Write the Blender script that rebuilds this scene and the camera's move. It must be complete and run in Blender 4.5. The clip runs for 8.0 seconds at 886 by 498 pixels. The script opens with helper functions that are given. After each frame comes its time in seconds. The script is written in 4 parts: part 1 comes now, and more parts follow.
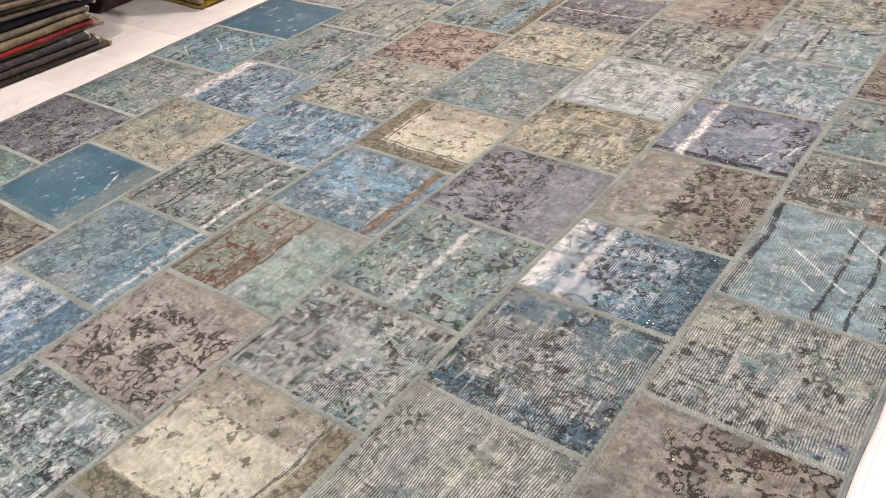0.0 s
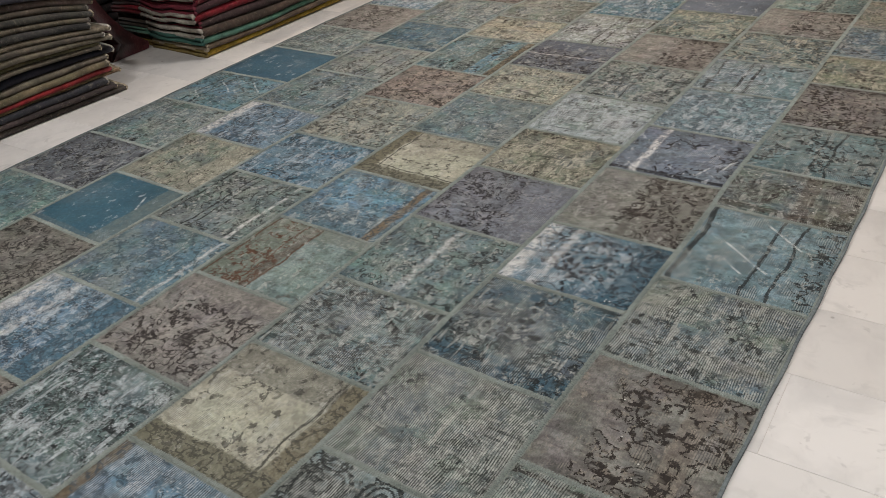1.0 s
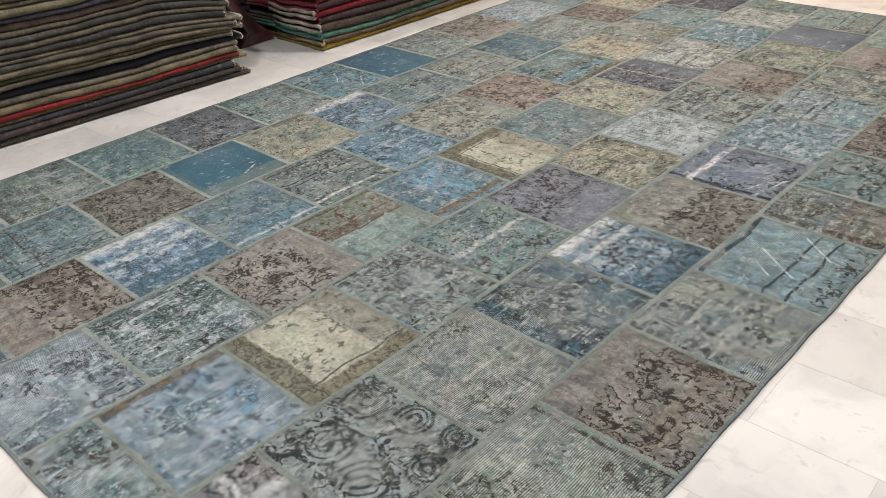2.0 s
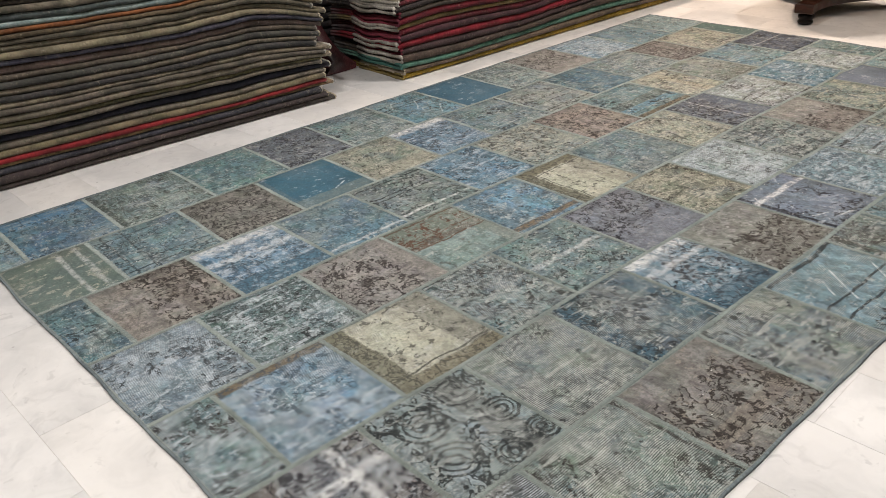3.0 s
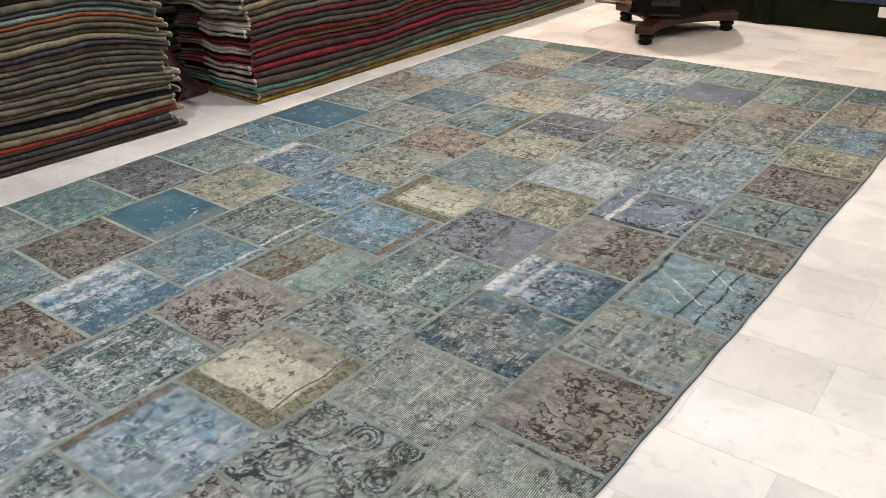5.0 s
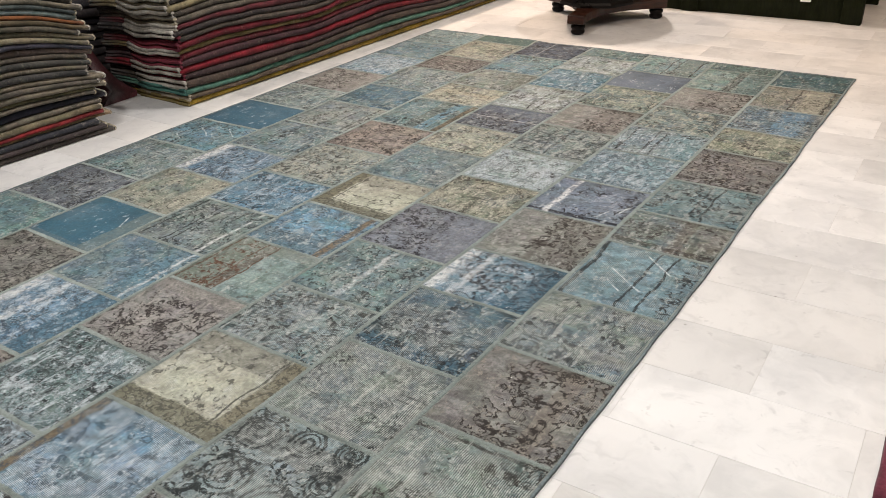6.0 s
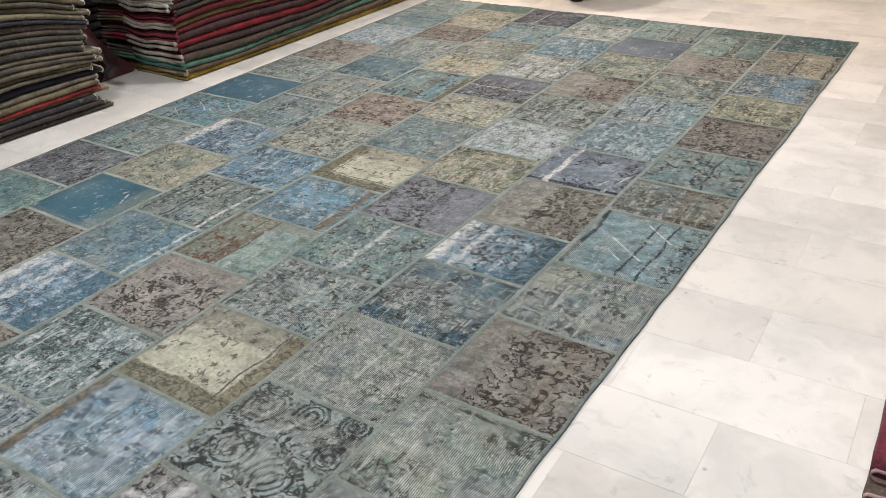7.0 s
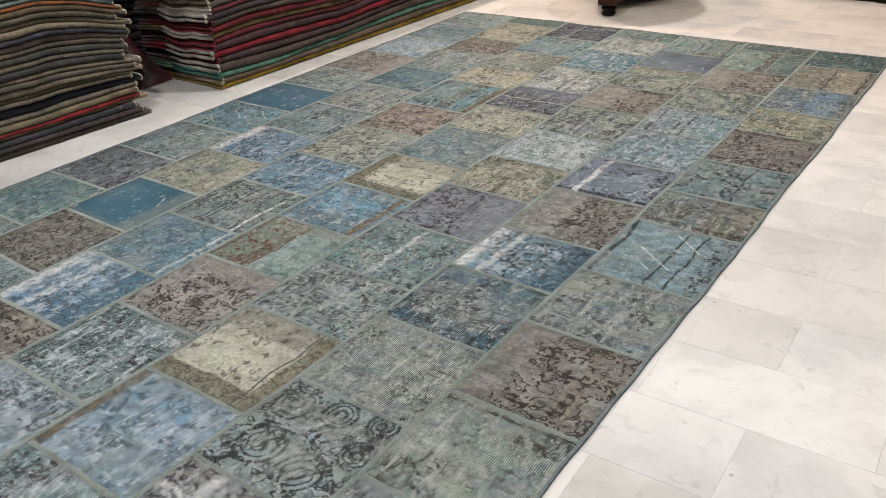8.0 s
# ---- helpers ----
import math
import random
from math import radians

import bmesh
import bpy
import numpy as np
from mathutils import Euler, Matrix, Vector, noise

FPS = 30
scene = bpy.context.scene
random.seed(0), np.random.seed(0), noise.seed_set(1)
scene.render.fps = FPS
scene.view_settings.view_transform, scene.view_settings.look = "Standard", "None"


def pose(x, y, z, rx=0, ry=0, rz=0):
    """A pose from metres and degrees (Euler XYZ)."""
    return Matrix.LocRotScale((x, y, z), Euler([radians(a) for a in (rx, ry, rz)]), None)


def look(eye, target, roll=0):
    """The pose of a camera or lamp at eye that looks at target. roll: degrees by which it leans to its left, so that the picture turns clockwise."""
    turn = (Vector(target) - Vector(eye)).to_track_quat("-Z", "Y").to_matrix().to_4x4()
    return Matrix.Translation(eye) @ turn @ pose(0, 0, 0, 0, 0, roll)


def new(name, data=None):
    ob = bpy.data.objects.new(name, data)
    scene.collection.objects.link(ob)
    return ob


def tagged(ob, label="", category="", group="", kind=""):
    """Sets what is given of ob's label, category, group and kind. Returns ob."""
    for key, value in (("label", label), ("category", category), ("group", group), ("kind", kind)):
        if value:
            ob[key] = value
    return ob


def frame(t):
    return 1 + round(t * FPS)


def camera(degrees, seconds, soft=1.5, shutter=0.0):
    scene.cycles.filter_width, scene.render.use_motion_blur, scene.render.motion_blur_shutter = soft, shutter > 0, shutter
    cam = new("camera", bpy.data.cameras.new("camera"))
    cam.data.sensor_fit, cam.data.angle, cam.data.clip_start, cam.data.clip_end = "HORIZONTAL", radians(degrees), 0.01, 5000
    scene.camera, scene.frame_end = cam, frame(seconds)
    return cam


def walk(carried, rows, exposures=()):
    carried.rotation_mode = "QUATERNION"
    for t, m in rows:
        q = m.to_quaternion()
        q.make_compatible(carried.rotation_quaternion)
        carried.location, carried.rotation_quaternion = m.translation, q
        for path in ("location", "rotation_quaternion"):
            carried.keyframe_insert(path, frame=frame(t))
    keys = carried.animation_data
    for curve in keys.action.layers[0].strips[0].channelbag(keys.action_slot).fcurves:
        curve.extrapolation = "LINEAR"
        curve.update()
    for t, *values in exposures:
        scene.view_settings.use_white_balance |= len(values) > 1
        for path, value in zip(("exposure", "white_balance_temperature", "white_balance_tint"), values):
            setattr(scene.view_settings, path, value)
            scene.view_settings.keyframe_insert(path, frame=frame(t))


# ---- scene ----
cam = camera(56.3, 8.0, soft=0.7)
PATH = [
    (0, (0.071, -1.512, 1.285), (-0.975, -0.27, 0.117), -6.4),
    (0.5, (0.169, -1.653, 1.344), (-0.837, -0.351, 0.207), -7.0),
    (1, (0.288, -1.857, 1.39), (-0.748, -0.523, 0.318), -6.1),
    (1.5, (0.469, -1.967, 1.419), (-0.674, -0.683, 0.397), -4.4),
    (2, (0.597, -2.059, 1.439), (-0.63, -0.853, 0.419), -4.0),
    (2.2, (0.633, -2.119, 1.46), (-0.626, -0.933, 0.456), -4.0),
    (3.3, (0.68, -2.325, 1.479), (-0.663, -1.164, 0.558), -3.5),
    (3.5, (0.684, -2.326, 1.483), (-0.651, -1.147, 0.572), -3.4),
    (4, (0.695, -2.317, 1.486), (-0.598, -1.087, 0.584), -2.3),
    (4.5, (0.694, -2.29, 1.488), (-0.532, -1.002, 0.573), -2.0),
    (5, (0.694, -2.251, 1.487), (-0.431, -0.871, 0.574), -1.8),
    (5.2, (0.702, -2.229, 1.486), (-0.387, -0.82, 0.577), -1.85),
    (6.3, (0.702, -2.211, 1.488), (-0.308, -0.764, 0.546), -2.6),
    (6.5, (0.702, -2.206, 1.49), (-0.306, -0.766, 0.536), -2.8),
    (7, (0.707, -2.211, 1.492), (-0.298, -0.795, 0.5), -3.4),
    (7.5, (0.706, -2.21, 1.481), (-0.311, -0.806, 0.485), -3.2),
    (8, (0.725, -2.255, 1.481), (-0.342, -0.86, 0.524), -3.4),
]
walk(cam, [(t, look(eye, target, roll)) for t, eye, target, roll in PATH],
     exposures=[(0, 0.36, 6950, 20), (0.5, 0.15, 6900, 17), (1.0, -0.55, 6500, 10), (1.5, -0.2, 6500, 10), (2.0, -0.05, 6500, 10), (3.3, -0.07, 6500, 10), (5.2, 0.0, 6500, 10), (6.5, -0.03, 6380, 9), (7.0, -0.02, 6380, 9), (7.5, -0.2, 6380, 9), (8.0, -0.12, 6380, 9)])

# ---- lights and world ----
world = bpy.data.worlds.new("world")
scene.world = world
world.use_nodes = True
world.node_tree.nodes["Background"].inputs["Color"].default_value = (0.9, 0.95, 1.0, 1)
world.node_tree.nodes["Background"].inputs["Strength"].default_value = 0.05

CEILING = 3.1
WHITE_LAMP = (1.0, 0.955, 0.925)
PLAIN_LAMP = (1.0, 0.975, 0.955)
WARM_LAMP = (1.0, 0.76, 0.58)
COOL_LAMP = (1.0, 0.885, 0.81)
# x, y, watts, colour of the recessed ceiling lights
LAMPS = [
    (0.3, -0.5, 27, PLAIN_LAMP),
    (-2.3, -0.8, 37, WHITE_LAMP),
    (0.3, 1.5, 27, WHITE_LAMP),
    (-2.3, 1.4, 33, WHITE_LAMP),
    (0.9, -3.0, 24, PLAIN_LAMP),
    (-1.4, -3.0, 37, WHITE_LAMP),
    (-2.25, 4.53, 42, COOL_LAMP),
    (-1.2, 2.6, 9, WARM_LAMP),
    (-3.5, 4.2, 72, WARM_LAMP),
    (0.6, 3.6, 33, WARM_LAMP),
]


# ---- node helpers ----
def rgb(r, g, b):
    """Linear colour from 0..255 display values."""
    return tuple(((v / 255 + 0.055) / 1.055) ** 2.4 if v > 10 else v / 255 / 12.92 for v in (r, g, b)) + (1.0,)


class Graph:
    """Short calls for building a node material."""

    def __init__(self, name):
        self.mat = bpy.data.materials.new(name)
        self.mat.use_nodes = True
        self.tree = self.mat.node_tree
        self.tree.nodes.clear()

    def put(self, socket, value):
        if hasattr(value, "is_output"):
            self.tree.links.new(value, socket)
        else:
            socket.default_value = value

    def math(self, op, a, b=0.0, c=0.0, clamp=False):
        n = self.tree.nodes.new("ShaderNodeMath")
        n.operation, n.use_clamp = op, clamp
        self.put(n.inputs[0], a), self.put(n.inputs[1], b), self.put(n.inputs[2], c)
        return n.outputs[0]

    def vmath(self, op, a, b):
        n = self.tree.nodes.new("ShaderNodeVectorMath")
        n.operation = op
        self.put(n.inputs[0], a), self.put(n.inputs[1], b)
        return n.outputs[0]

    def vscale(self, a, s):
        n = self.tree.nodes.new("ShaderNodeVectorMath")
        n.operation = "SCALE"
        self.put(n.inputs[0], a), self.put(n.inputs["Scale"], s)
        return n.outputs[0]

    def mix(self, fac, a, b, blend="MIX"):
        n = self.tree.nodes.new("ShaderNodeMix")
        n.data_type, n.blend_type = "RGBA", blend
        self.put(n.inputs[0], fac), self.put(n.inputs[6], a), self.put(n.inputs[7], b)
        return n.outputs[2]

    def step(self, x, lo, hi, to0=0.0, to1=1.0):
        n = self.tree.nodes.new("ShaderNodeMapRange")
        n.interpolation_type = "SMOOTHSTEP"
        for k, v in enumerate((x, lo, hi, to0, to1)):
            self.put(n.inputs[k], v)
        return n.outputs[0]

    def noise(self, p, scale, detail=2.0, rough=0.55, distortion=0.0, colour=False):
        n = self.tree.nodes.new("ShaderNodeTexNoise")
        self.put(n.inputs["Vector"], p), self.put(n.inputs["Scale"], scale), self.put(n.inputs["Detail"], detail)
        self.put(n.inputs["Roughness"], rough), self.put(n.inputs["Distortion"], distortion)
        return n.outputs[1 if colour else 0]

    def voronoi(self, p, scale, feature="F1", out=0):
        n = self.tree.nodes.new("ShaderNodeTexVoronoi")
        n.feature = feature
        self.put(n.inputs["Vector"], p), self.put(n.inputs["Scale"], scale)
        return n.outputs[out]

    def white(self, p, value=False):
        n = self.tree.nodes.new("ShaderNodeTexWhiteNoise")
        self.put(n.inputs["Vector"], p)
        return n.outputs[0 if value else 1]

    def uv(self):
        n = self.tree.nodes.new("ShaderNodeUVMap")
        return n.outputs[0]

    def place(self):
        n = self.tree.nodes.new("ShaderNodeTexCoord")
        return n.outputs["Object"]

    def rand(self):
        n = self.tree.nodes.new("ShaderNodeObjectInfo")
        return n.outputs["Random"]

    def split(self, v):
        n = self.tree.nodes.new("ShaderNodeSeparateXYZ")
        self.put(n.inputs[0], v)
        return n.outputs[0], n.outputs[1], n.outputs[2]

    def join(self, x, y, z):
        n = self.tree.nodes.new("ShaderNodeCombineXYZ")
        self.put(n.inputs[0], x), self.put(n.inputs[1], y), self.put(n.inputs[2], z)
        return n.outputs[0]

    def dim(self, colour, value):
        """Colour times a grey value."""
        return self.mix(1.0, colour, self.join(value, value, value), "MULTIPLY")

    def finish(self, colour, rough, height=None, depth=0.002, bump=0.5, spec=0.5, metal=0.0, coat=0.0, sheen=0.0):
        b = self.tree.nodes.new("ShaderNodeBsdfPrincipled")
        o = self.tree.nodes.new("ShaderNodeOutputMaterial")
        self.put(b.inputs["Base Color"], colour), self.put(b.inputs["Roughness"], rough)
        self.put(b.inputs["Specular IOR Level"], spec), self.put(b.inputs["Metallic"], metal)
        self.put(b.inputs["Coat Weight"], coat), self.put(b.inputs["Sheen Weight"], sheen)
        if height is not None:
            n = self.tree.nodes.new("ShaderNodeBump")
            self.put(n.inputs["Height"], height), self.put(n.inputs["Distance"], depth), self.put(n.inputs["Strength"], bump)
            self.tree.links.new(n.outputs[0], b.inputs["Normal"])
        self.tree.links.new(b.outputs[0], o.inputs[0])
        return self.mat


# ---- mesh helpers ----
def mesh_of(name, verts, faces, material=None, smooth=False):
    me = bpy.data.meshes.new(name)
    me.from_pydata(verts, [], faces)
    me.update()
    if smooth:
        me.polygons.foreach_set("use_smooth", [True] * len(me.polygons))
    if material:
        me.materials.append(material)
    return me


def part(name, bm, material, parent=None, label=""):
    """Links a bmesh, or a finished mesh, as one object under a thing or a part."""
    if isinstance(bm, bmesh.types.BMesh):
        me = bpy.data.meshes.new(name)
        bm.to_mesh(me)
        bm.free()
        me.materials.append(material)
    else:
        me = bm
        if material and not me.materials:
            me.materials.append(material)
    ob = new(name, me)
    ob.parent = parent
    if label:
        tagged(ob, label=label)
    return ob


def box_bm(x0, x1, y0, y1, z0, z1, bevel=0.0, segments=2):
    bm = bmesh.new()
    bmesh.ops.create_cube(bm, size=1.0)
    for v in bm.verts:
        v.co = ((x0 + x1) / 2 + v.co.x * (x1 - x0), (y0 + y1) / 2 + v.co.y * (y1 - y0), (z0 + z1) / 2 + v.co.z * (z1 - z0))
    if bevel:
        bmesh.ops.bevel(bm, geom=bm.edges[:], offset=bevel, segments=segments, profile=0.5, affect="EDGES")
    return bm


def lathe_bm(profile, sides=28, smooth=True):
    """A turned body from (radius, height) pairs, bottom to top."""
    bm = bmesh.new()
    rings = []
    for r, z in profile:
        rings.append([bm.verts.new((r * math.cos(2 * math.pi * k / sides), r * math.sin(2 * math.pi * k / sides), z)) for k in range(sides)])
    for a, b in zip(rings, rings[1:]):
        for k in range(sides):
            f = bm.faces.new((a[k], a[(k + 1) % sides], b[(k + 1) % sides], b[k]))
            f.smooth = smooth
    bm.faces.new(list(reversed(rings[0])))
    bm.faces.new(rings[-1])
    return bm


# ---- materials of the room ----
def marble(name):
    g = Graph(name)
    p = g.place()
    r = g.rand()
    q = g.vmath("ADD", p, g.join(g.math("MULTIPLY", r, 37.0), g.math("MULTIPLY", r, 19.0), 0.0))
    warp = g.noise(q, 3.0, 3, 0.6, colour=True)
    q2 = g.vmath("ADD", q, g.vscale(g.vmath("SUBTRACT", warp, (0.5, 0.5, 0.5)), 0.35))
    cloud = g.noise(q2, 2.2, 5, 0.62)
    col = g.mix(g.step(cloud, 0.38, 0.68), rgb(210, 208, 206), rgb(187, 186, 185))
    fine = g.noise(q2, 11.0, 5, 0.65)
    col = g.mix(g.step(fine, 0.5, 0.75, 0.0, 0.45), col, rgb(176, 175, 175))
    vein = g.math("ABSOLUTE", g.math("SUBTRACT", g.noise(q2, 3.2, 4, 0.6), 0.5))
    col = g.mix(g.math("MULTIPLY", g.step(vein, 0.03, 0.0), g.step(g.noise(q, 2.0), 0.5, 0.7, 0.0, 0.22)), col, rgb(150, 148, 148))
    smudge = g.noise(q2, 17.0, 3, 0.6)
    col = g.mix(g.step(smudge, 0.62, 0.72, 0.0, 0.3), col, rgb(140, 139, 140))
    pit = g.math("MULTIPLY", g.step(g.voronoi(q, 9.0), 0.07, 0.03), g.step(g.noise(q, 4.0, 1), 0.5, 0.56))
    col = g.mix(g.math("MULTIPLY", pit, 0.55), col, rgb(110, 106, 102))
    stain = g.step(g.noise(p, 1.3, 3), 0.6, 0.78, 0.0, 0.3)
    col = g.mix(stain, col, rgb(212, 206, 182))
    col = g.dim(col, g.math("ADD", g.math("MULTIPLY", r, 0.17), 0.81))
    col = g.mix(g.math("MULTIPLY", g.math("FRACT", g.math("MULTIPLY", r, 7.3)), 0.10), col, rgb(206, 190, 168))
    rough = g.step(g.noise(q, 9.0, 3), 0.3, 0.75, 0.30, 0.36)
    return g.finish(col, rough, g.noise(q, 160, 2), 0.0004, 0.2, spec=0.3)


def plaster(name, colour):
    g = Graph(name)
    p = g.place()
    col = g.mix(g.noise(p, 1.2, 4), colour, tuple(0.9 * c for c in colour[:3]) + (1,))
    return g.finish(col, 0.85, g.noise(p, 120, 3), 0.001, 0.3)


def painted_wood(name, a, b, rough=0.35, grain=(2.0, 2.0, 30.0), coat=0.0, spec=0.3):
    g = Graph(name)
    p = g.place()
    q = g.vmath("MULTIPLY", p, grain)
    n = g.noise(q, 3.0, 5, 0.65, 0.6)
    col = g.mix(g.step(n, 0.3, 0.7), a, b)
    col = g.mix(g.math("MULTIPLY", g.step(g.noise(p, 22.0, 4), 0.58, 0.75), 0.35), col, tuple(0.5 * c for c in a[:3]) + (1,))
    r = g.step(g.noise(p, 14.0, 3), 0.3, 0.7, rough * 0.8, rough * 1.4)
    return g.finish(col, r, n, 0.0008, 0.4, coat=coat, spec=spec)


MARBLE = marble("marble")
GROUT = plaster("grout", rgb(186, 180, 174))
WALL = plaster("wall_paint", rgb(225, 220, 210))
CEIL = plaster("ceiling_paint", rgb(238, 236, 230))
GREEN = painted_wood("green_paint", rgb(28, 32, 15), rgb(17, 20, 9), 0.6, (14.0, 2.0, 3.0), 0.0, 0.1)
MAHOGANY = painted_wood("mahogany", rgb(62, 31, 17), rgb(34, 18, 11), 0.36, (3.0, 3.0, 20.0), 0.25)
EBONY = painted_wood("dark_wood", rgb(14, 9, 8), rgb(8, 6, 5), 0.32, (3.0, 3.0, 20.0), 0.0, 0.15)


def emitter(name, colour, strength):
    g = Graph(name)
    e = g.tree.nodes.new("ShaderNodeEmission")
    o = g.tree.nodes.new("ShaderNodeOutputMaterial")
    e.inputs[0].default_value, e.inputs[1].default_value = colour, strength
    g.tree.links.new(e.outputs[0], o.inputs[0])
    return g.mat


METAL_G = Graph("brushed_metal")
METAL = METAL_G.finish(rgb(200, 200, 198), METAL_G.step(METAL_G.noise(METAL_G.place(), 40, 3), 0.3, 0.7, 0.25, 0.45), metal=1.0)


# ---- the room ----
X0, X1, Y0, Y1 = -4.9, 4.2, -5.2, 7.2
part("floor_slab", box_bm(X0, X1, Y0, Y1, -0.2, -0.0012), GROUT)
floor = bpy.data.objects["floor_slab"]
floor.name = "floor"
tagged(floor, "pale polished white marble tile floor", "floor", kind="structure")
for nm, b in (
    ("wall_west", (X0 - 0.2, X0, Y0, Y1)),
    ("wall_east", (X1, X1 + 0.2, Y0, Y1)),
    ("wall_south", (X0 - 0.2, X1 + 0.2, Y0 - 0.2, Y0)),
    ("wall_north", (X0 - 0.2, X1 + 0.2, Y1, Y1 + 0.2)),
):
    w = part(nm, box_bm(*b, -0.2, CEILING), WALL)
    tagged(w, "plain off-white painted shop wall", "wall", kind="structure")
c = part("ceiling", box_bm(X0 - 0.2, X1 + 0.2, Y0 - 0.2, Y1 + 0.2, CEILING, CEILING + 0.2), CEIL)
tagged(c, "plain white shop ceiling", "ceiling", kind="structure")


def downlight(x, y, watts, colour):
    """A round recessed lamp: trim ring, diffuser and the light itself."""
    base = new("ceiling_light")
    base.location = (x, y, CEILING)
    tagged(base, "round recessed ceiling light with metal trim", "ceiling light", "shop ceiling lights")
    part("trim_ring", lathe_bm([(0.075, -0.001), (0.095, -0.004), (0.1, -0.012), (0.085, -0.016), (0.075, -0.012)]), METAL, base)
    part("diffuser", lathe_bm([(0.01, -0.006), (0.074, -0.006), (0.074, -0.002), (0.01, -0.002)]), emitter("lamp_glow", (*colour, 1), 6.0), base, "glowing round diffuser")
    data = bpy.data.lights.new("lamp", "AREA")
    data.shape, data.size, data.energy, data.color = "DISK", 0.15, watts, colour
    data.spread = math.radians(125)
    lamp = new("lamp", data)
    lamp.parent = base
    lamp.location = (0, 0, -0.03)


for lx, ly, watts, colour in LAMPS:
    downlight(lx, ly, watts, colour)

# ---- the patchwork rug ----
RUG_NEAR, RUG_FAR = -1.765, 3.105
STRIP_X = (0.0, -0.412, -0.832, -1.262, -1.682, -2.116, -2.552, -3.012)


def rug_z(x, y):
    """Height of the rug's face: nearly flat, with slow ripples that grow towards the far end."""
    grow = 0.25 + 0.75 * min(1.0, max(0.0, (y + 0.2) / 2.6))
    n = noise.noise(Vector((x * 1.3 + 4.0, y * 1.7, 0.3))) * 0.006 + noise.noise(Vector((x * 3.1, y * 3.7, 7.0))) * 0.0035
    ridge = 0.012 * math.exp(-((y - 1.98 - 0.12 * math.sin(x * 2.2)) / 0.09) ** 2) * math.exp(-((x + 2.2) / 0.6) ** 2)
    ridge += 0.010 * math.exp(-((y - 2.42 - 0.1 * math.sin(x * 3.0)) / 0.08) ** 2) * math.exp(-((x + 1.45) / 0.35) ** 2)
    ridge += 0.012 * math.exp(-((y - 3.06) / 0.06) ** 2) * math.exp(-((x + 2.2) / 0.12) ** 2)
    return 0.008 + grow * n * 0.8 + ridge


def drawn_out(x, y):
    """The sewn pieces never lie quite square: a slow wander of some millimetres."""
    return (x + 0.007 * noise.noise(Vector((x * 0.9, y * 1.6, 11.0))) + 0.003 * noise.noise(Vector((x * 4.0, y * 4.0, 3.0))),
            y + 0.008 * noise.noise(Vector((x * 1.6, y * 0.9, 5.0))) + 0.003 * noise.noise(Vector((x * 4.0, y * 4.0, 9.0))))


WARP, KNOT = 0.0060, 0.0038


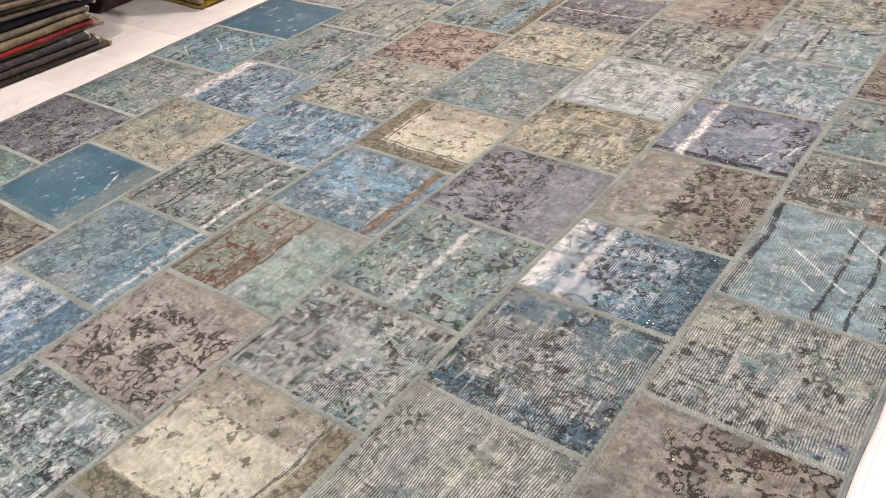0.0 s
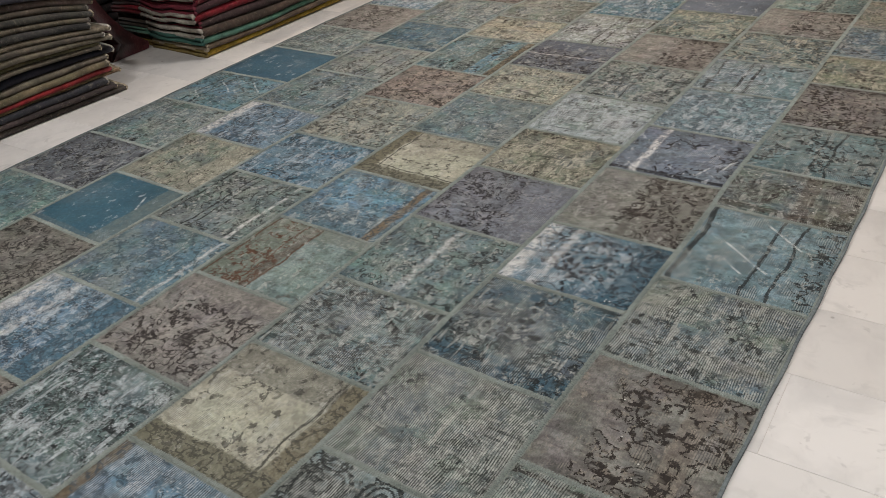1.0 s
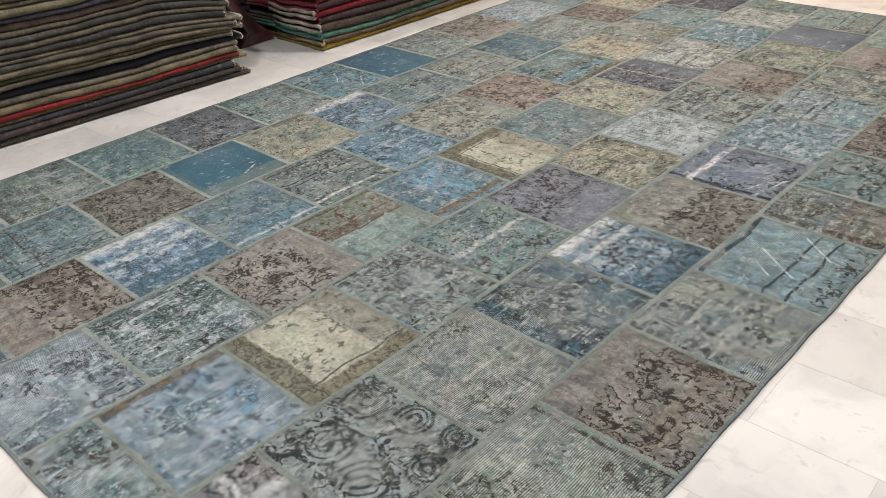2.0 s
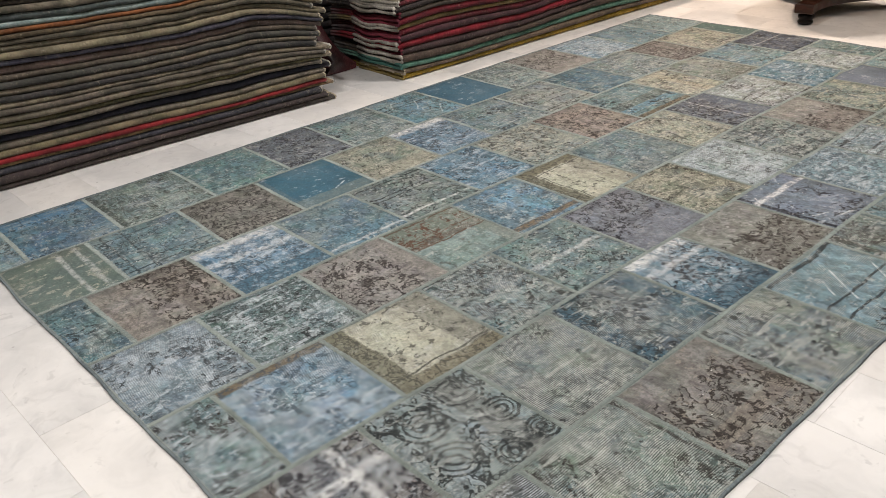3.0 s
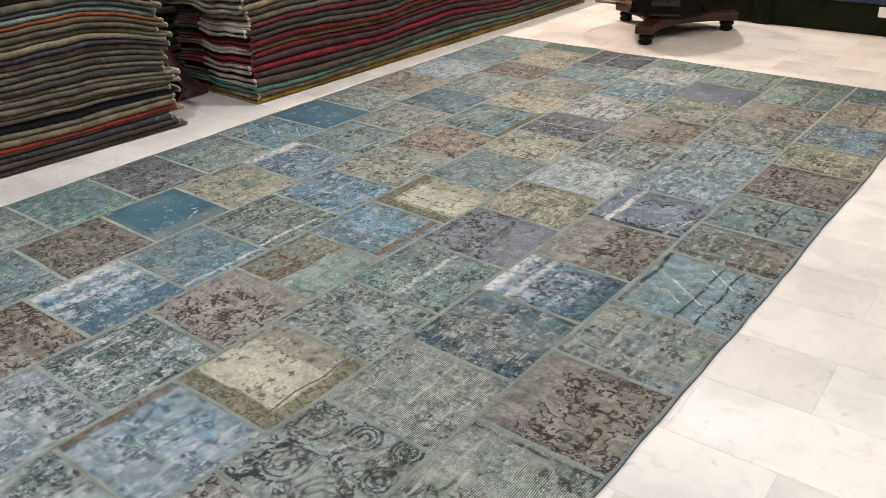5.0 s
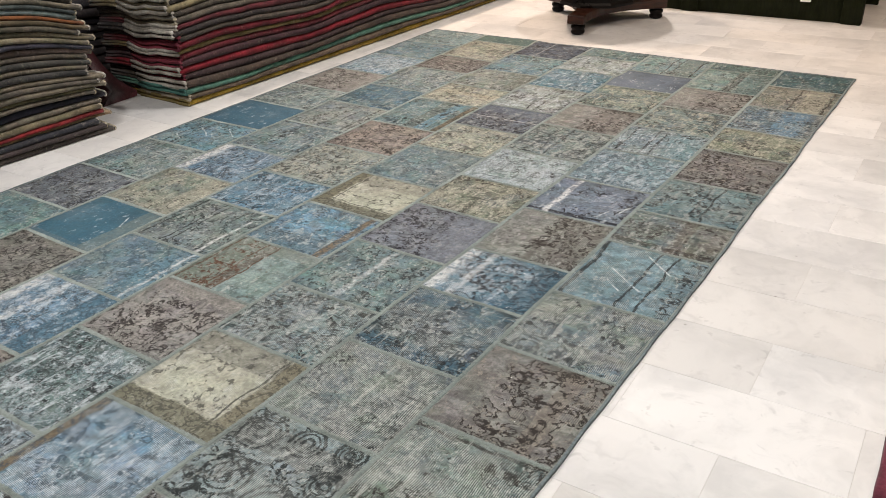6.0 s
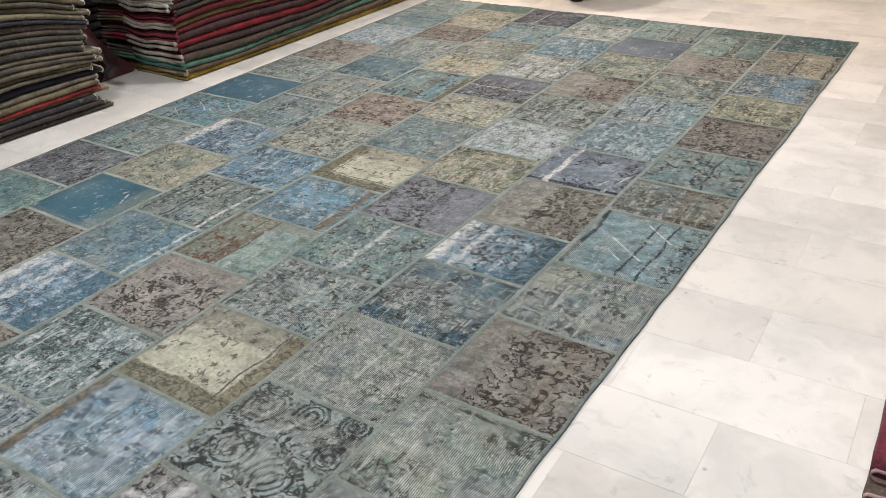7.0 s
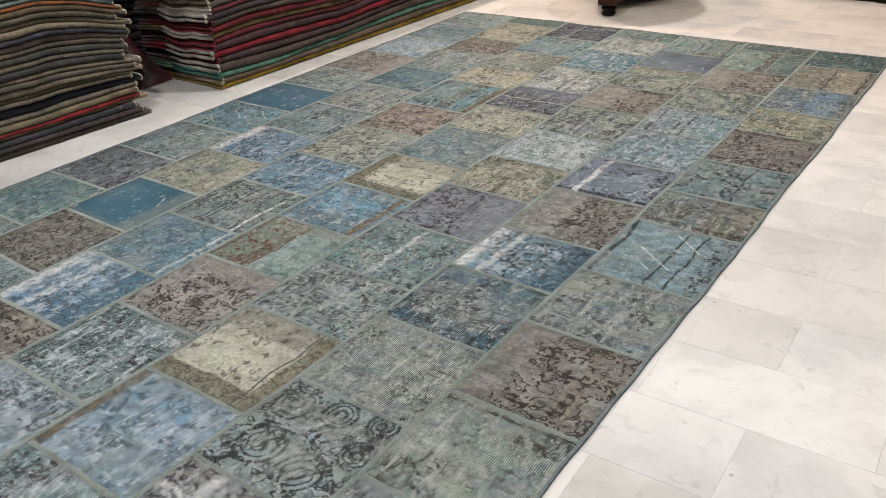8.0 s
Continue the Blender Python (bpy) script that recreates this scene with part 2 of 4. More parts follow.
def rug_material(seed, w, h, c1, c2, dark, light, style, dens, rib, wear, grain_v, bands, lines, streaks, rings, specks, box):
    """One overdyed, sheared carpet piece. u runs across the rug, v along it, in metres. Figures are knotted, so they step from
    knot to knot; where the pile is shorn away the pale warp threads show as broken lines with dark gaps between."""
    g = Graph("carpet_piece")
    uv = g.uv()
    u, v, _ = g.split(uv)
    off = (seed * 3.17, seed * 1.71, seed * 0.37)
    p = g.vmath("ADD", uv, off)
    wob = g.vmath("SUBTRACT", g.noise(p, 11.0, 2, colour=True), (0.5, 0.5, 0.5))
    p2 = g.vmath("ADD", p, g.vscale(wob, 0.05))
    # the warp: threads that wander a little
    across, along = (u, v) if grain_v else (v, u)
    drift = g.math("MULTIPLY", g.math("SUBTRACT", g.noise(p, 4.5, 2), 0.5), 0.03)
    cu = g.math("DIVIDE", g.math("ADD", across, drift), WARP)
    cv = g.math("DIVIDE", g.math("ADD", along, drift), KNOT)
    thread = g.math("FLOOR", cu)
    mid = g.math("ABSOLUTE", g.math("SUBTRACT", g.math("FRACT", cu), 0.5))
    # knots, two to a thread
    ku, kv = g.math("FLOOR", g.math("MULTIPLY", cu, 2.0)), g.math("FLOOR", cv)
    chance = g.white(g.join(ku, kv, seed * 1.0))
    r1, r2, r3 = g.split(chance)
    qa, qb = g.math("MULTIPLY", ku, WARP / 2.0), g.math("MULTIPLY", kv, KNOT)
    knot = g.join(qa, qb, 0.0) if grain_v else g.join(qb, qa, 0.0)
    knot = g.vmath("ADD", g.vmath("ADD", knot, off), g.vscale(g.vmath("SUBTRACT", chance, (0.5, 0.5, 0.5)), 0.0022))
    fig_p = g.vmath("ADD", knot, g.vscale(wob, 0.05))
    smooth = style in ("plain", "bloom")
    light = tuple(0.86 * a + 0.14 * b for a, b in zip(light, c1))
    # dye: broad drift, blotches and hue
    big = g.step(g.noise(p2, 5.0, 4, 0.6), 0.36, 0.64)
    col = g.mix(big, c1, c2)
    tint = g.noise(p, 9.0, 4, 0.65, colour=True)
    col = g.mix({"plain": 0.05, "bloom": 0.07, "curl": 0.12}.get(style, 0.26), col, tint, "OVERLAY")
    blot = g.noise(g.vmath("MULTIPLY", p2, (1.0, 1.5, 1.0)), 20.0, 2, 0.55)
    col = g.dim(col, g.step(blot, 0.36, 0.64, *{"plain": (0.93, 1.06), "bloom": (0.9, 1.08)}.get(style, (0.72, 1.24))))
    faded = g.step(g.noise(p, 3.4, 3), 0.45, 0.68, 0.0, 0.06 + 0.24 * wear)
    col = g.mix(faded, col, light)
    grime = g.step(g.noise(p, 4.6, 3), 0.52, 0.72, 0.0, 0.4)
    col = g.mix(grime, col, tuple(0.5 * k for k in c2[:3]) + (1,))
    # odd dyes come through in spots
    if style in ("floral", "speck", "faint"):
        spot = g.noise(p2, 7.0, 2, 0.5)
        col = g.mix(g.step(spot, 0.56, 0.64, 0.0, 0.2), col, tuple(0.75 * a + 0.25 * b for a, b in zip(light, rgb(150, 138, 104))))
        col = g.mix(g.step(spot, 0.43, 0.36, 0.0, 0.4), col, tuple(0.45 * a + 0.35 * b for a, b in zip(c2[:3], rgb(72, 96, 124)[:3])) + (1,))
    # bands and borders
    for axis, lo, hi, colour, amount in bands:
        a = g.math("ADD", u if axis == "u" else v, g.math("MULTIPLY", g.math("SUBTRACT", g.noise(p, 16.0, 2), 0.5), 0.018))
        m = g.math("MULTIPLY", g.step(a, lo - 0.004, lo + 0.004), g.step(a, hi + 0.004, hi - 0.004))
        m = g.math("MULTIPLY", m, g.step(g.noise(p, 34.0, 4, 0.7), 0.25, 0.6, amount * 0.55, amount))
        col = g.mix(m, col, colour)
    # second figure, tone on tone
    shade = g.noise(fig_p, 20.0, 3, 0.6)
    soft_fig = g.math("MAXIMUM", g.step(shade, 0.53, 0.57), g.step(g.math("ABSOLUTE", g.math("SUBTRACT", shade, 0.44)), 0.02, 0.01))
    col = g.mix(g.math("MULTIPLY", soft_fig, 0.12 + 0.2 * dens), col, g.dim(col, 0.6))
    # dark figure
    zone = g.step(g.noise(p, 5.5, 2), 0.60 - 0.27 * dens, 0.63 - 0.25 * dens)
    if box:
        reach = g.math("ADD", u if box[0] == "u" else v, g.math("MULTIPLY", g.math("SUBTRACT", g.noise(p, 8.0, 2), 0.5), 0.12))
        zone = g.math("MULTIPLY", g.step(reach, box[1] - 0.015, box[1] + 0.015), g.step(reach, box[2] + 0.015, box[2] - 0.015))
        zone = g.math("MULTIPLY", zone, g.step(g.noise(p, 9.0, 2), 0.34, 0.4))
    broken = g.step(g.noise(knot, 55.0, 1), 0.26, 0.38, 0.45, 1.0)

    def line(n, at, half):
        return g.step(g.math("ABSOLUTE", g.math("SUBTRACT", n, at)), half, half * 0.6)

    ink = 1.0
    if style in ("curl", "faint"):
        stem_n = g.noise(fig_p, 6.5, 1)
        away = g.math("ABSOLUTE", g.math("SUBTRACT", stem_n, 0.5))
        stem = g.math("MULTIPLY", g.step(away, 0.016, 0.011), g.step(g.noise(p, 15.0, 1), 0.42, 0.48))
        near = g.step(away, 0.125, 0.11)
        bubble = line(g.voronoi(fig_p, 36.0), 0.34, 0.09)
        fig = g.math("MAXIMUM", stem, g.math("MULTIPLY", bubble, near))
        worm = line(g.noise(g.vmath("MULTIPLY", fig_p, (1.0, 1.3, 1.0)), 19.0, 1), 0.5, 0.034)
        if style == "curl":
            worm = g.math("MULTIPLY", worm, g.step(g.noise(p, 8.0, 1), 0.42, 0.46))
            blob = g.step(g.noise(fig_p, 17.0, 2, 0.6), 0.665, 0.675)
            fig = g.math("MAXIMUM", g.math("MAXIMUM", fig, worm), blob)
        else:
            worm = g.math("MULTIPLY", worm, g.step(g.noise(p, 8.0, 1), 0.52, 0.56))
            fig = g.math("MAXIMUM", g.math("MULTIPLY", g.math("MULTIPLY", bubble, near), g.step(g.noise(p, 11.0, 1), 0.4, 0.48)), worm)
            ink = 0.9
    elif style == "floral":
        leaf = g.step(g.noise(fig_p, 28.0, 2, 0.55), 0.60, 0.615)
        loop = line(g.voronoi(fig_p, 28.0), 0.36, 0.07)
        worm = line(g.noise(fig_p, 24.0, 1), 0.5, 0.036)
        fig = g.math("MAXIMUM", g.math("MAXIMUM", leaf, g.math("MULTIPLY", loop, 0.7)), g.math("MULTIPLY", worm, 0.8))
    elif style == "bloom":
        spray = g.step(g.math("ABSOLUTE", g.math("SUBTRACT", g.noise(p2, 8.0, 1), 0.5)), 0.075, 0.06)
        leaf = g.step(g.noise(fig_p, 34.0, 3, 0.6), 0.57, 0.585)
        fig = g.math("MULTIPLY", leaf, spray)
        fig = g.math("MAXIMUM", fig, g.math("MULTIPLY", g.step(g.noise(fig_p, 30.0, 2), 0.66, 0.675), 0.7))
        ink = 0.85
    elif style == "speck":
        worm = line(g.noise(fig_p, 26.0, 1), 0.5, 0.036)
        fig = g.math("MAXIMUM", g.step(g.noise(fig_p, 38.0, 2, 0.6), 0.575, 0.59), g.math("MULTIPLY", worm, 0.8))
    else:
        fig = g.math("MULTIPLY", g.step(g.noise(fig_p, 40.0, 3), 0.62, 0.66), 0.35)
    fig = g.math("MULTIPLY", g.math("MULTIPLY", fig, zone), broken)
    col = g.mix(g.math("MULTIPLY", fig, 0.96 * ink), col, dark)
    # drawn lines
    ku_v, kv_v, _ = g.split(g.vmath("SUBTRACT", knot, off))
    for axis, at, width in lines:
        a = ku_v if axis == "u" else kv_v if axis == "v" else g.math("ADD", g.math("MULTIPLY", ku_v, 0.82), g.math("MULTIPLY", kv_v, 0.57))
        a = g.math("ADD", a, g.math("MULTIPLY", g.math("SUBTRACT", g.noise(p, 9.0, 2), 0.5), 0.024))
        m = g.step(g.math("ABSOLUTE", g.math("SUBTRACT", a, at)), width, width * 0.6)
        col = g.mix(g.math("MULTIPLY", g.math("MULTIPLY", m, broken), 0.9), col, dark)
    # concentric medallions with toothed rims, as (centre, size)
    for cu_, cv_, size in rings:
        d = g.vmath("ADD", g.vmath("SUBTRACT", g.vmath("SUBTRACT", knot, off), (cu_, cv_, 0.0)), g.vscale(wob, 0.03))
        x, y, _ = g.split(d)
        r = g.math("SQRT", g.math("ADD", g.math("MULTIPLY", x, x), g.math("MULTIPLY", y, y)))
        m = g.math("MAXIMUM", line(r, size, 0.006), g.math("MAXIMUM", line(r, size * 0.7, 0.0045), line(r, size * 0.32, 0.007)))
        col = g.mix(g.math("MULTIPLY", g.math("MULTIPLY", m, broken), 0.92), col, dark)
    # loose-lying bits of bare ground, knot by knot
    drawn = g.vmath("MULTIPLY", knot, (1.5, 0.8, 1.0) if grain_v else (0.8, 1.5, 1.0))
    if wear > 0:
        bare = g.step(g.noise(drawn, 21.0, 3, 0.65), 0.64 - 0.15 * wear, 0.665 - 0.15 * wear)
        bare = g.math("MULTIPLY", bare, g.step(r1, 0.1, 0.5, 0.4, 1.0))
        col = g.mix(g.math("MULTIPLY", bare, 0.6), col, light)
    # flecks a knot or two across, pale and dark
    if style != "plain":
        fleck = g.noise(knot, 62.0, 1)
        some = g.step(g.noise(p2, 9.0, 3, 0.6), 0.40, 0.56, 0.15, 1.0)
        strong = {"bloom": 0.3, "curl": 0.45}.get(style, 0.75)
        col = g.mix(g.math("MULTIPLY", g.math("MULTIPLY", g.step(fleck, 0.64, 0.68), some), strong), col, light)
        some = g.step(g.noise(p2, 8.0, 3, 0.6), 0.42, 0.58, 1.0, 0.15)
        col = g.mix(g.math("MULTIPLY", g.math("MULTIPLY", g.step(fleck, 0.36, 0.32), some), strong), col, dark)
    salt = g.math("MULTIPLY", g.step(r2, 0.86 - 0.12 * wear, 0.9 - 0.12 * wear), g.step(g.noise(p2, 13.0, 4, 0.7), 0.50 - 0.14 * wear, 0.57 - 0.14 * wear))
    col = g.mix(g.math("MULTIPLY", salt, (0.2 if style == "plain" else 0.5) * min(0.95, 0.5 + 0.6 * wear)), col, light)
    # shorn and matted tufts in short runs along the warp, fewer along the weft
    if style != "plain":
        tuft = g.noise(g.vmath("MULTIPLY", p, (40.0, 7.0, 1.0) if grain_v else (7.0, 40.0, 1.0)), 1.0, 2, 0.6)
        pick_up = g.noise(g.vmath("MULTIPLY", p, (8.0, 46.0, 1.0) if grain_v else (46.0, 8.0, 1.0)), 1.0, 2, 0.6)
        patchy = g.step(g.noise(p, 10.0, 3), 0.38, 0.6, 0.25, 1.0)
        amount = {"bloom": 0.3, "curl": 0.25 + 0.6 * wear, "faint": 0.35 + 0.45 * max(wear, rib)}.get(style, 0.65 + 0.3 * max(wear, rib))
        bright = g.math("MAXIMUM", g.step(tuft, 0.58, 0.66), g.math("MULTIPLY", g.step(pick_up, 0.62, 0.7), 0.7))
        col = g.mix(g.math("MULTIPLY", g.math("MULTIPLY", bright, patchy), amount * 0.75), col, light)
        deep = g.math("MAXIMUM", g.math("MULTIPLY", g.step(tuft, 0.41, 0.33), 0.8), g.step(pick_up, 0.41, 0.34))
        col = g.mix(g.math("MULTIPLY", g.math("MULTIPLY", deep, patchy), amount), col, tuple(0.3 * k for k in c2[:3]) + (1,))
    # bare pale streaks, and scratches as short strokes from one point to another
    for axis, lo, hi, amount in [k for k in streaks if k[0] != "s"]:
        a = u if axis == "u" else v
        a = g.math("ADD", a, g.math("MULTIPLY", g.math("SUBTRACT", g.noise(p, 7.0, 3), 0.5), 0.035))
        soft = max(0.003, 0.3 * (hi - lo))
        m = g.math("MULTIPLY", g.step(a, lo - soft, lo + soft), g.step(a, hi + soft, hi - soft))
        m = g.math("MULTIPLY", m, g.step(g.noise(knot, 38.0, 4, 0.75), 0.38, 0.56, amount * 0.1, amount))
        col = g.mix(m, col, rgb(190, 190, 188))
    for _, ua, va, ub, vb in [k for k in streaks if k[0] == "s"]:
        long = math.hypot(ub - ua, vb - va)
        du, dv = (ub - ua) / long, (vb - va) / long
        x, y, _ = g.split(g.vmath("ADD", g.vmath("SUBTRACT", uv, (ua, va, 0.0)), g.vscale(wob, 0.014)))
        s = g.math("ADD", g.math("MULTIPLY", x, du), g.math("MULTIPLY", y, dv))
        t = g.math("ABSOLUTE", g.math("SUBTRACT", g.math("MULTIPLY", x, dv), g.math("MULTIPLY", y, du)))
        m = g.math("MULTIPLY", g.step(t, 0.0052, 0.0025), g.math("MULTIPLY", g.step(s, 0.0, 0.01), g.step(s, long, long - 0.01)))
        col = g.mix(g.math("MULTIPLY", m, g.step(g.noise(knot, 60.0, 2), 0.38, 0.58, 0.1, 0.75)), col, rgb(176, 182, 182))
    # warp threads laid bare by shearing: dashes of one thread come and go
    dash_at = g.math("FLOOR", g.math("ADD", g.math("DIVIDE", along, 0.009), g.math("MULTIPLY", g.white(g.join(thread, 3.0, seed * 1.0), True), 9.0)))
    dash = g.white(g.join(thread, dash_at, seed + 40.0), True)
    zone2 = g.step(g.noise(p, 8.0, 4, 0.7), 0.60 - 0.20 * rib, 0.67 - 0.20 * rib)
    worn = g.step(g.noise(drawn, 30.0, 4, 0.7), 0.34, 0.64, 0.15, 1.0)
    shown = g.math("MULTIPLY", g.step(dash, 0.0, 1.0 - 0.4 * rib, 0.7, 1.0), worn)
    pale = g.math("MULTIPLY", g.math("MULTIPLY", g.step(mid, 0.36, 0.14), shown), g.math("MULTIPLY", zone2, g.math("SUBTRACT", 1.0, g.math("MULTIPLY", fig, 0.75))))
    col = g.mix(g.math("MULTIPLY", pale, 0.54 + 0.28 * rib), col, tuple(min(0.8, 1.12 * k) for k in light[:3]) + (1,))
    gap = g.math("MULTIPLY", g.step(mid, 0.28, 0.46), g.math("ADD", g.math("MULTIPLY", zone2, 0.8), 0.12 if smooth else 0.2))
    col = g.mix(g.math("MULTIPLY", gap, 0.32 + 0.28 * rib), col, tuple(0.16 * k for k in c1[:3]) + (1,))
    # clean borders lie over the wear
    for axis, lo, hi, colour, amount in bands:
        if amount >= 1.0:
            a = ku_v if axis == "u" else kv_v
            a = g.math("ADD", a, g.math("MULTIPLY", g.math("SUBTRACT", g.noise(p, 18.0, 3), 0.5), 0.03))
            m = g.math("MULTIPLY", g.step(a, lo - 0.005, lo + 0.005), g.step(a, hi + 0.005, hi - 0.005))
            col = g.mix(g.math("MULTIPLY", m, g.step(g.noise(p, 30.0, 4, 0.75), 0.34, 0.58, 0.25, 0.8)), col, colour)
            scroll = line(g.noise(fig_p, 30.0, 2), 0.5, 0.045)
            col = g.mix(g.math("MULTIPLY", g.math("MULTIPLY", m, scroll), 0.7), col, dark)
    # loose white knots
    if specks > 0:
        dot = g.step(g.voronoi(p, 42.0), 0.13, 0.07)
        some = g.step(g.noise(p, 15.0, 2), 0.62 - 0.2 * specks, 0.66 - 0.2 * specks)
        col = g.mix(g.math("MULTIPLY", dot, some), col, rgb(205, 205, 200))
    # pile tone, and the frayed sage edge by the seam
    tone = g.noise(p, 85.0, 1, 0.6)
    pick = g.math("ADD", g.math("MULTIPLY", tone, 0.8), g.math("MULTIPLY", r3, 0.2))
    calm = {"plain": 0.35, "curl": 0.6, "faint": 0.6, "floral": 0.8, "bloom": 0.5}.get(style, 1.0)
    col = g.dim(col, g.step(pick, 0.26, 0.74, 1 - 0.36 * calm, 1 + 0.36 * calm))
    rim = g.math("MINIMUM", g.math("MINIMUM", u, g.math("SUBTRACT", w, u)), g.math("MINIMUM", v, g.math("SUBTRACT", h, v)))
    rim = g.math("ADD", rim, g.math("MULTIPLY", g.math("SUBTRACT", g.noise(p, 110.0, 1), 0.5), 0.012))
    col = g.mix(g.step(rim, 0.008, 0.003, 0.0, 0.75), col, rgb(130, 136, 129))
    height = g.math("ADD", g.math("MULTIPLY", blot, 0.8), g.math("MULTIPLY", shade, 0.4))
    return g.finish(col, g.step(blot, 0.3, 0.7, 0.62, 0.76), height, 0.003, 0.4, spec=0.18, sheen=0.0)


def sheet(x0, x1, y0, y1, nx, ny, lift, rim_drop):
    """A thin pad that follows the rug, with its rim turned down; uv in metres from its near-left corner."""
    xs = [x0 + (x1 - x0) * k / nx for k in range(nx + 1)]
    ys = [y0 + (y1 - y0) * k / ny for k in range(ny + 1)]
    inset = 0.0025
    xs = [x0] + [x0 + inset] + xs[1:-1] + [x1 - inset] + [x1]
    ys = [y0] + [y0 + inset] + ys[1:-1] + [y1 - inset] + [y1]
    verts, uvs, faces = [], [], []
    for j, y in enumerate(ys):
        for i, x in enumerate(xs):
            rim = i in (0, len(xs) - 1) or j in (0, len(ys) - 1)
            verts.append((*drawn_out(x, y), rug_z(x, y) + lift - (rim_drop if rim else 0.0)))
            uvs.append((x - x0, y - y0))
    n = len(xs)
    for j in range(len(ys) - 1):
        for i in range(n - 1):
            a = j * n + i
            faces.append((a, a + 1, a + n + 1, a + n))
    me = mesh_of("pad", verts, faces, smooth=True)
    layer = me.uv_layers.new(name="UVMap")
    for loop in me.loops:
        layer.data[loop.index].uv = uvs[loop.vertex_index]
    return me


rug = new("patchwork_rug")
tagged(rug, "large worn patchwork rug of blue, teal and grey carpet pieces", "rug")
INK, UMBER, PLUM = rgb(24, 28, 30), rgb(30, 24, 21), rgb(24, 23, 28)
BONE, CREAM, PALE = rgb(154, 156, 151), rgb(163, 160, 146), rgb(168, 174, 177)
SEAMS = {}


def patch(strip, y0, y1, label, c1, c2, style="faint", dark=INK, light=BONE, dens=0.6, rib=0.35, wear=0.3, grain_v=True,
          bands=(), lines=(), streaks=(), rings=(), specks=0.0, box=None):
    """A carpet piece of a strip (1 by the open floor, 7 by the stacks), from y0 to y1."""
    xa, xb = STRIP_X[strip], STRIP_X[strip - 1]
    gap = 0.0025
    SEAMS.setdefault(strip, []).append(y1)
    seed = strip * 17 + len(SEAMS[strip])
    w, h = xb - xa - 2 * gap, y1 - y0 - 2 * gap
    if style == "curl":
        c1, c2 = (tuple(1.13 * k for k in c[:3]) + (1,) for c in (c1, c2))
    m = rug_material(seed, w, h, c1, c2, dark, light, style, dens, rib, wear, grain_v, bands, lines, streaks, rings, specks, box)
    me = sheet(xa + gap, xb - gap, y0 + gap, y1 - gap, 5, 5, 0.0, 0.0035)
    part("patch", me, m, rug, label)


def C(r, g, b):
    """A dye colour, faded a little towards grey."""
    b += 0.3 * max(0, min(r, g) - b)
    b -= 0.2 * max(0, b - g)
    g += 0.22 * max(0, b - g)
    k = 0.35 * r + 0.5 * g + 0.15 * b
    fade = 0.12 if b > r + 8 else 0.36
    cast = (0.955, 1.0, 1.04) if b >= r else (0.975, 1.0, 1.0)
    return rgb(*(0.845 * f * (v + fade * (k - v)) for v, f in zip((r, g, b), cast)))


# strip by the open floor
patch(1, -1.765, -1.56, "teal grey piece", C(112, 128, 126), C(98, 110, 108), "floral")
patch(1, -1.56, -1.165, "black and white ribbed piece", C(120, 126, 118), C(84, 88, 84), "speck", light=PALE, rib=1.0, wear=0.5)
patch(1, -1.165, -0.772, "sage ribbed piece", C(128, 140, 124), C(112, 126, 114), "floral", UMBER, dens=0.35, rib=0.9, wear=0.35, lines=(("v", 0.37, 0.008),))
patch(1, -0.772, -0.36, "grey-brown piece with dark scrolls", C(128, 121, 112), C(116, 110, 103), "curl", UMBER, C(168, 148, 120), dens=0.85, box=("u", 0.1, 0.45), rib=0.3, wear=0.15, bands=(("u", 0.27, 0.33, C(140, 118, 92), 0.5),), specks=0.2)
patch(1, -0.36, 0.02, "grey-green ribbed piece", C(124, 130, 116), C(98, 112, 120), "floral", dens=0.3, rib=0.85, wear=0.3, bands=(("v", 0.12, 0.2, C(92, 106, 124), 0.5),))
patch(1, 0.02, 0.47, "light teal piece with white scratches", C(114, 133, 137), C(102, 122, 128), "curl", dens=0.5, box=("u", 0.33, 0.45), rib=0.5, wear=0.15, lines=(("u", 0.22, 0.006), ("u", 0.29, 0.006), ("u", 0.02, 0.01)), streaks=(("s", 0.10, 0.256, 0.26, 0.136), ("s", 0.175, 0.41, 0.318, 0.29), ("s", 0.12, 0.17, 0.2, 0.11)))
patch(1, 0.47, 0.78, "tan and sage piece with brown border", C(116, 112, 92), C(102, 116, 108), "floral", UMBER, dens=0.55, rib=0.4, bands=(("v", 0.02, 0.05, C(78, 66, 50), 0.8), ("u", 0.22, 0.27, C(98, 78, 58), 0.6)), specks=0.2)
patch(1, 0.78, 1.16, "teal piece with dark scrolls", C(92, 114, 116), C(104, 118, 110), "curl", dens=0.6, rib=0.4, lines=(("u", 0.2, 0.006), ("u", 0.25, 0.006)))
patch(1, 1.16, 1.584, "mauve-brown piece with black scrolls", C(124, 115, 109), C(114, 108, 107), "curl", UMBER, C(172, 156, 132), dens=0.95, rib=0.1, wear=0.2)
patch(1, 1.584, 1.93, "olive green piece", C(128, 132, 104), C(106, 116, 92), "speck", UMBER, CREAM, dens=0.5, wear=0.5)
patch(1, 1.93, 2.331, "blue-grey ribbed piece", C(104, 120, 132), C(96, 110, 118), "speck", dens=0.4, rib=0.6, bands=(("u", 0.2, 0.34, C(98, 130, 168), 0.6), ("u", 0.37, 0.41, C(120, 108, 80), 0.5)))
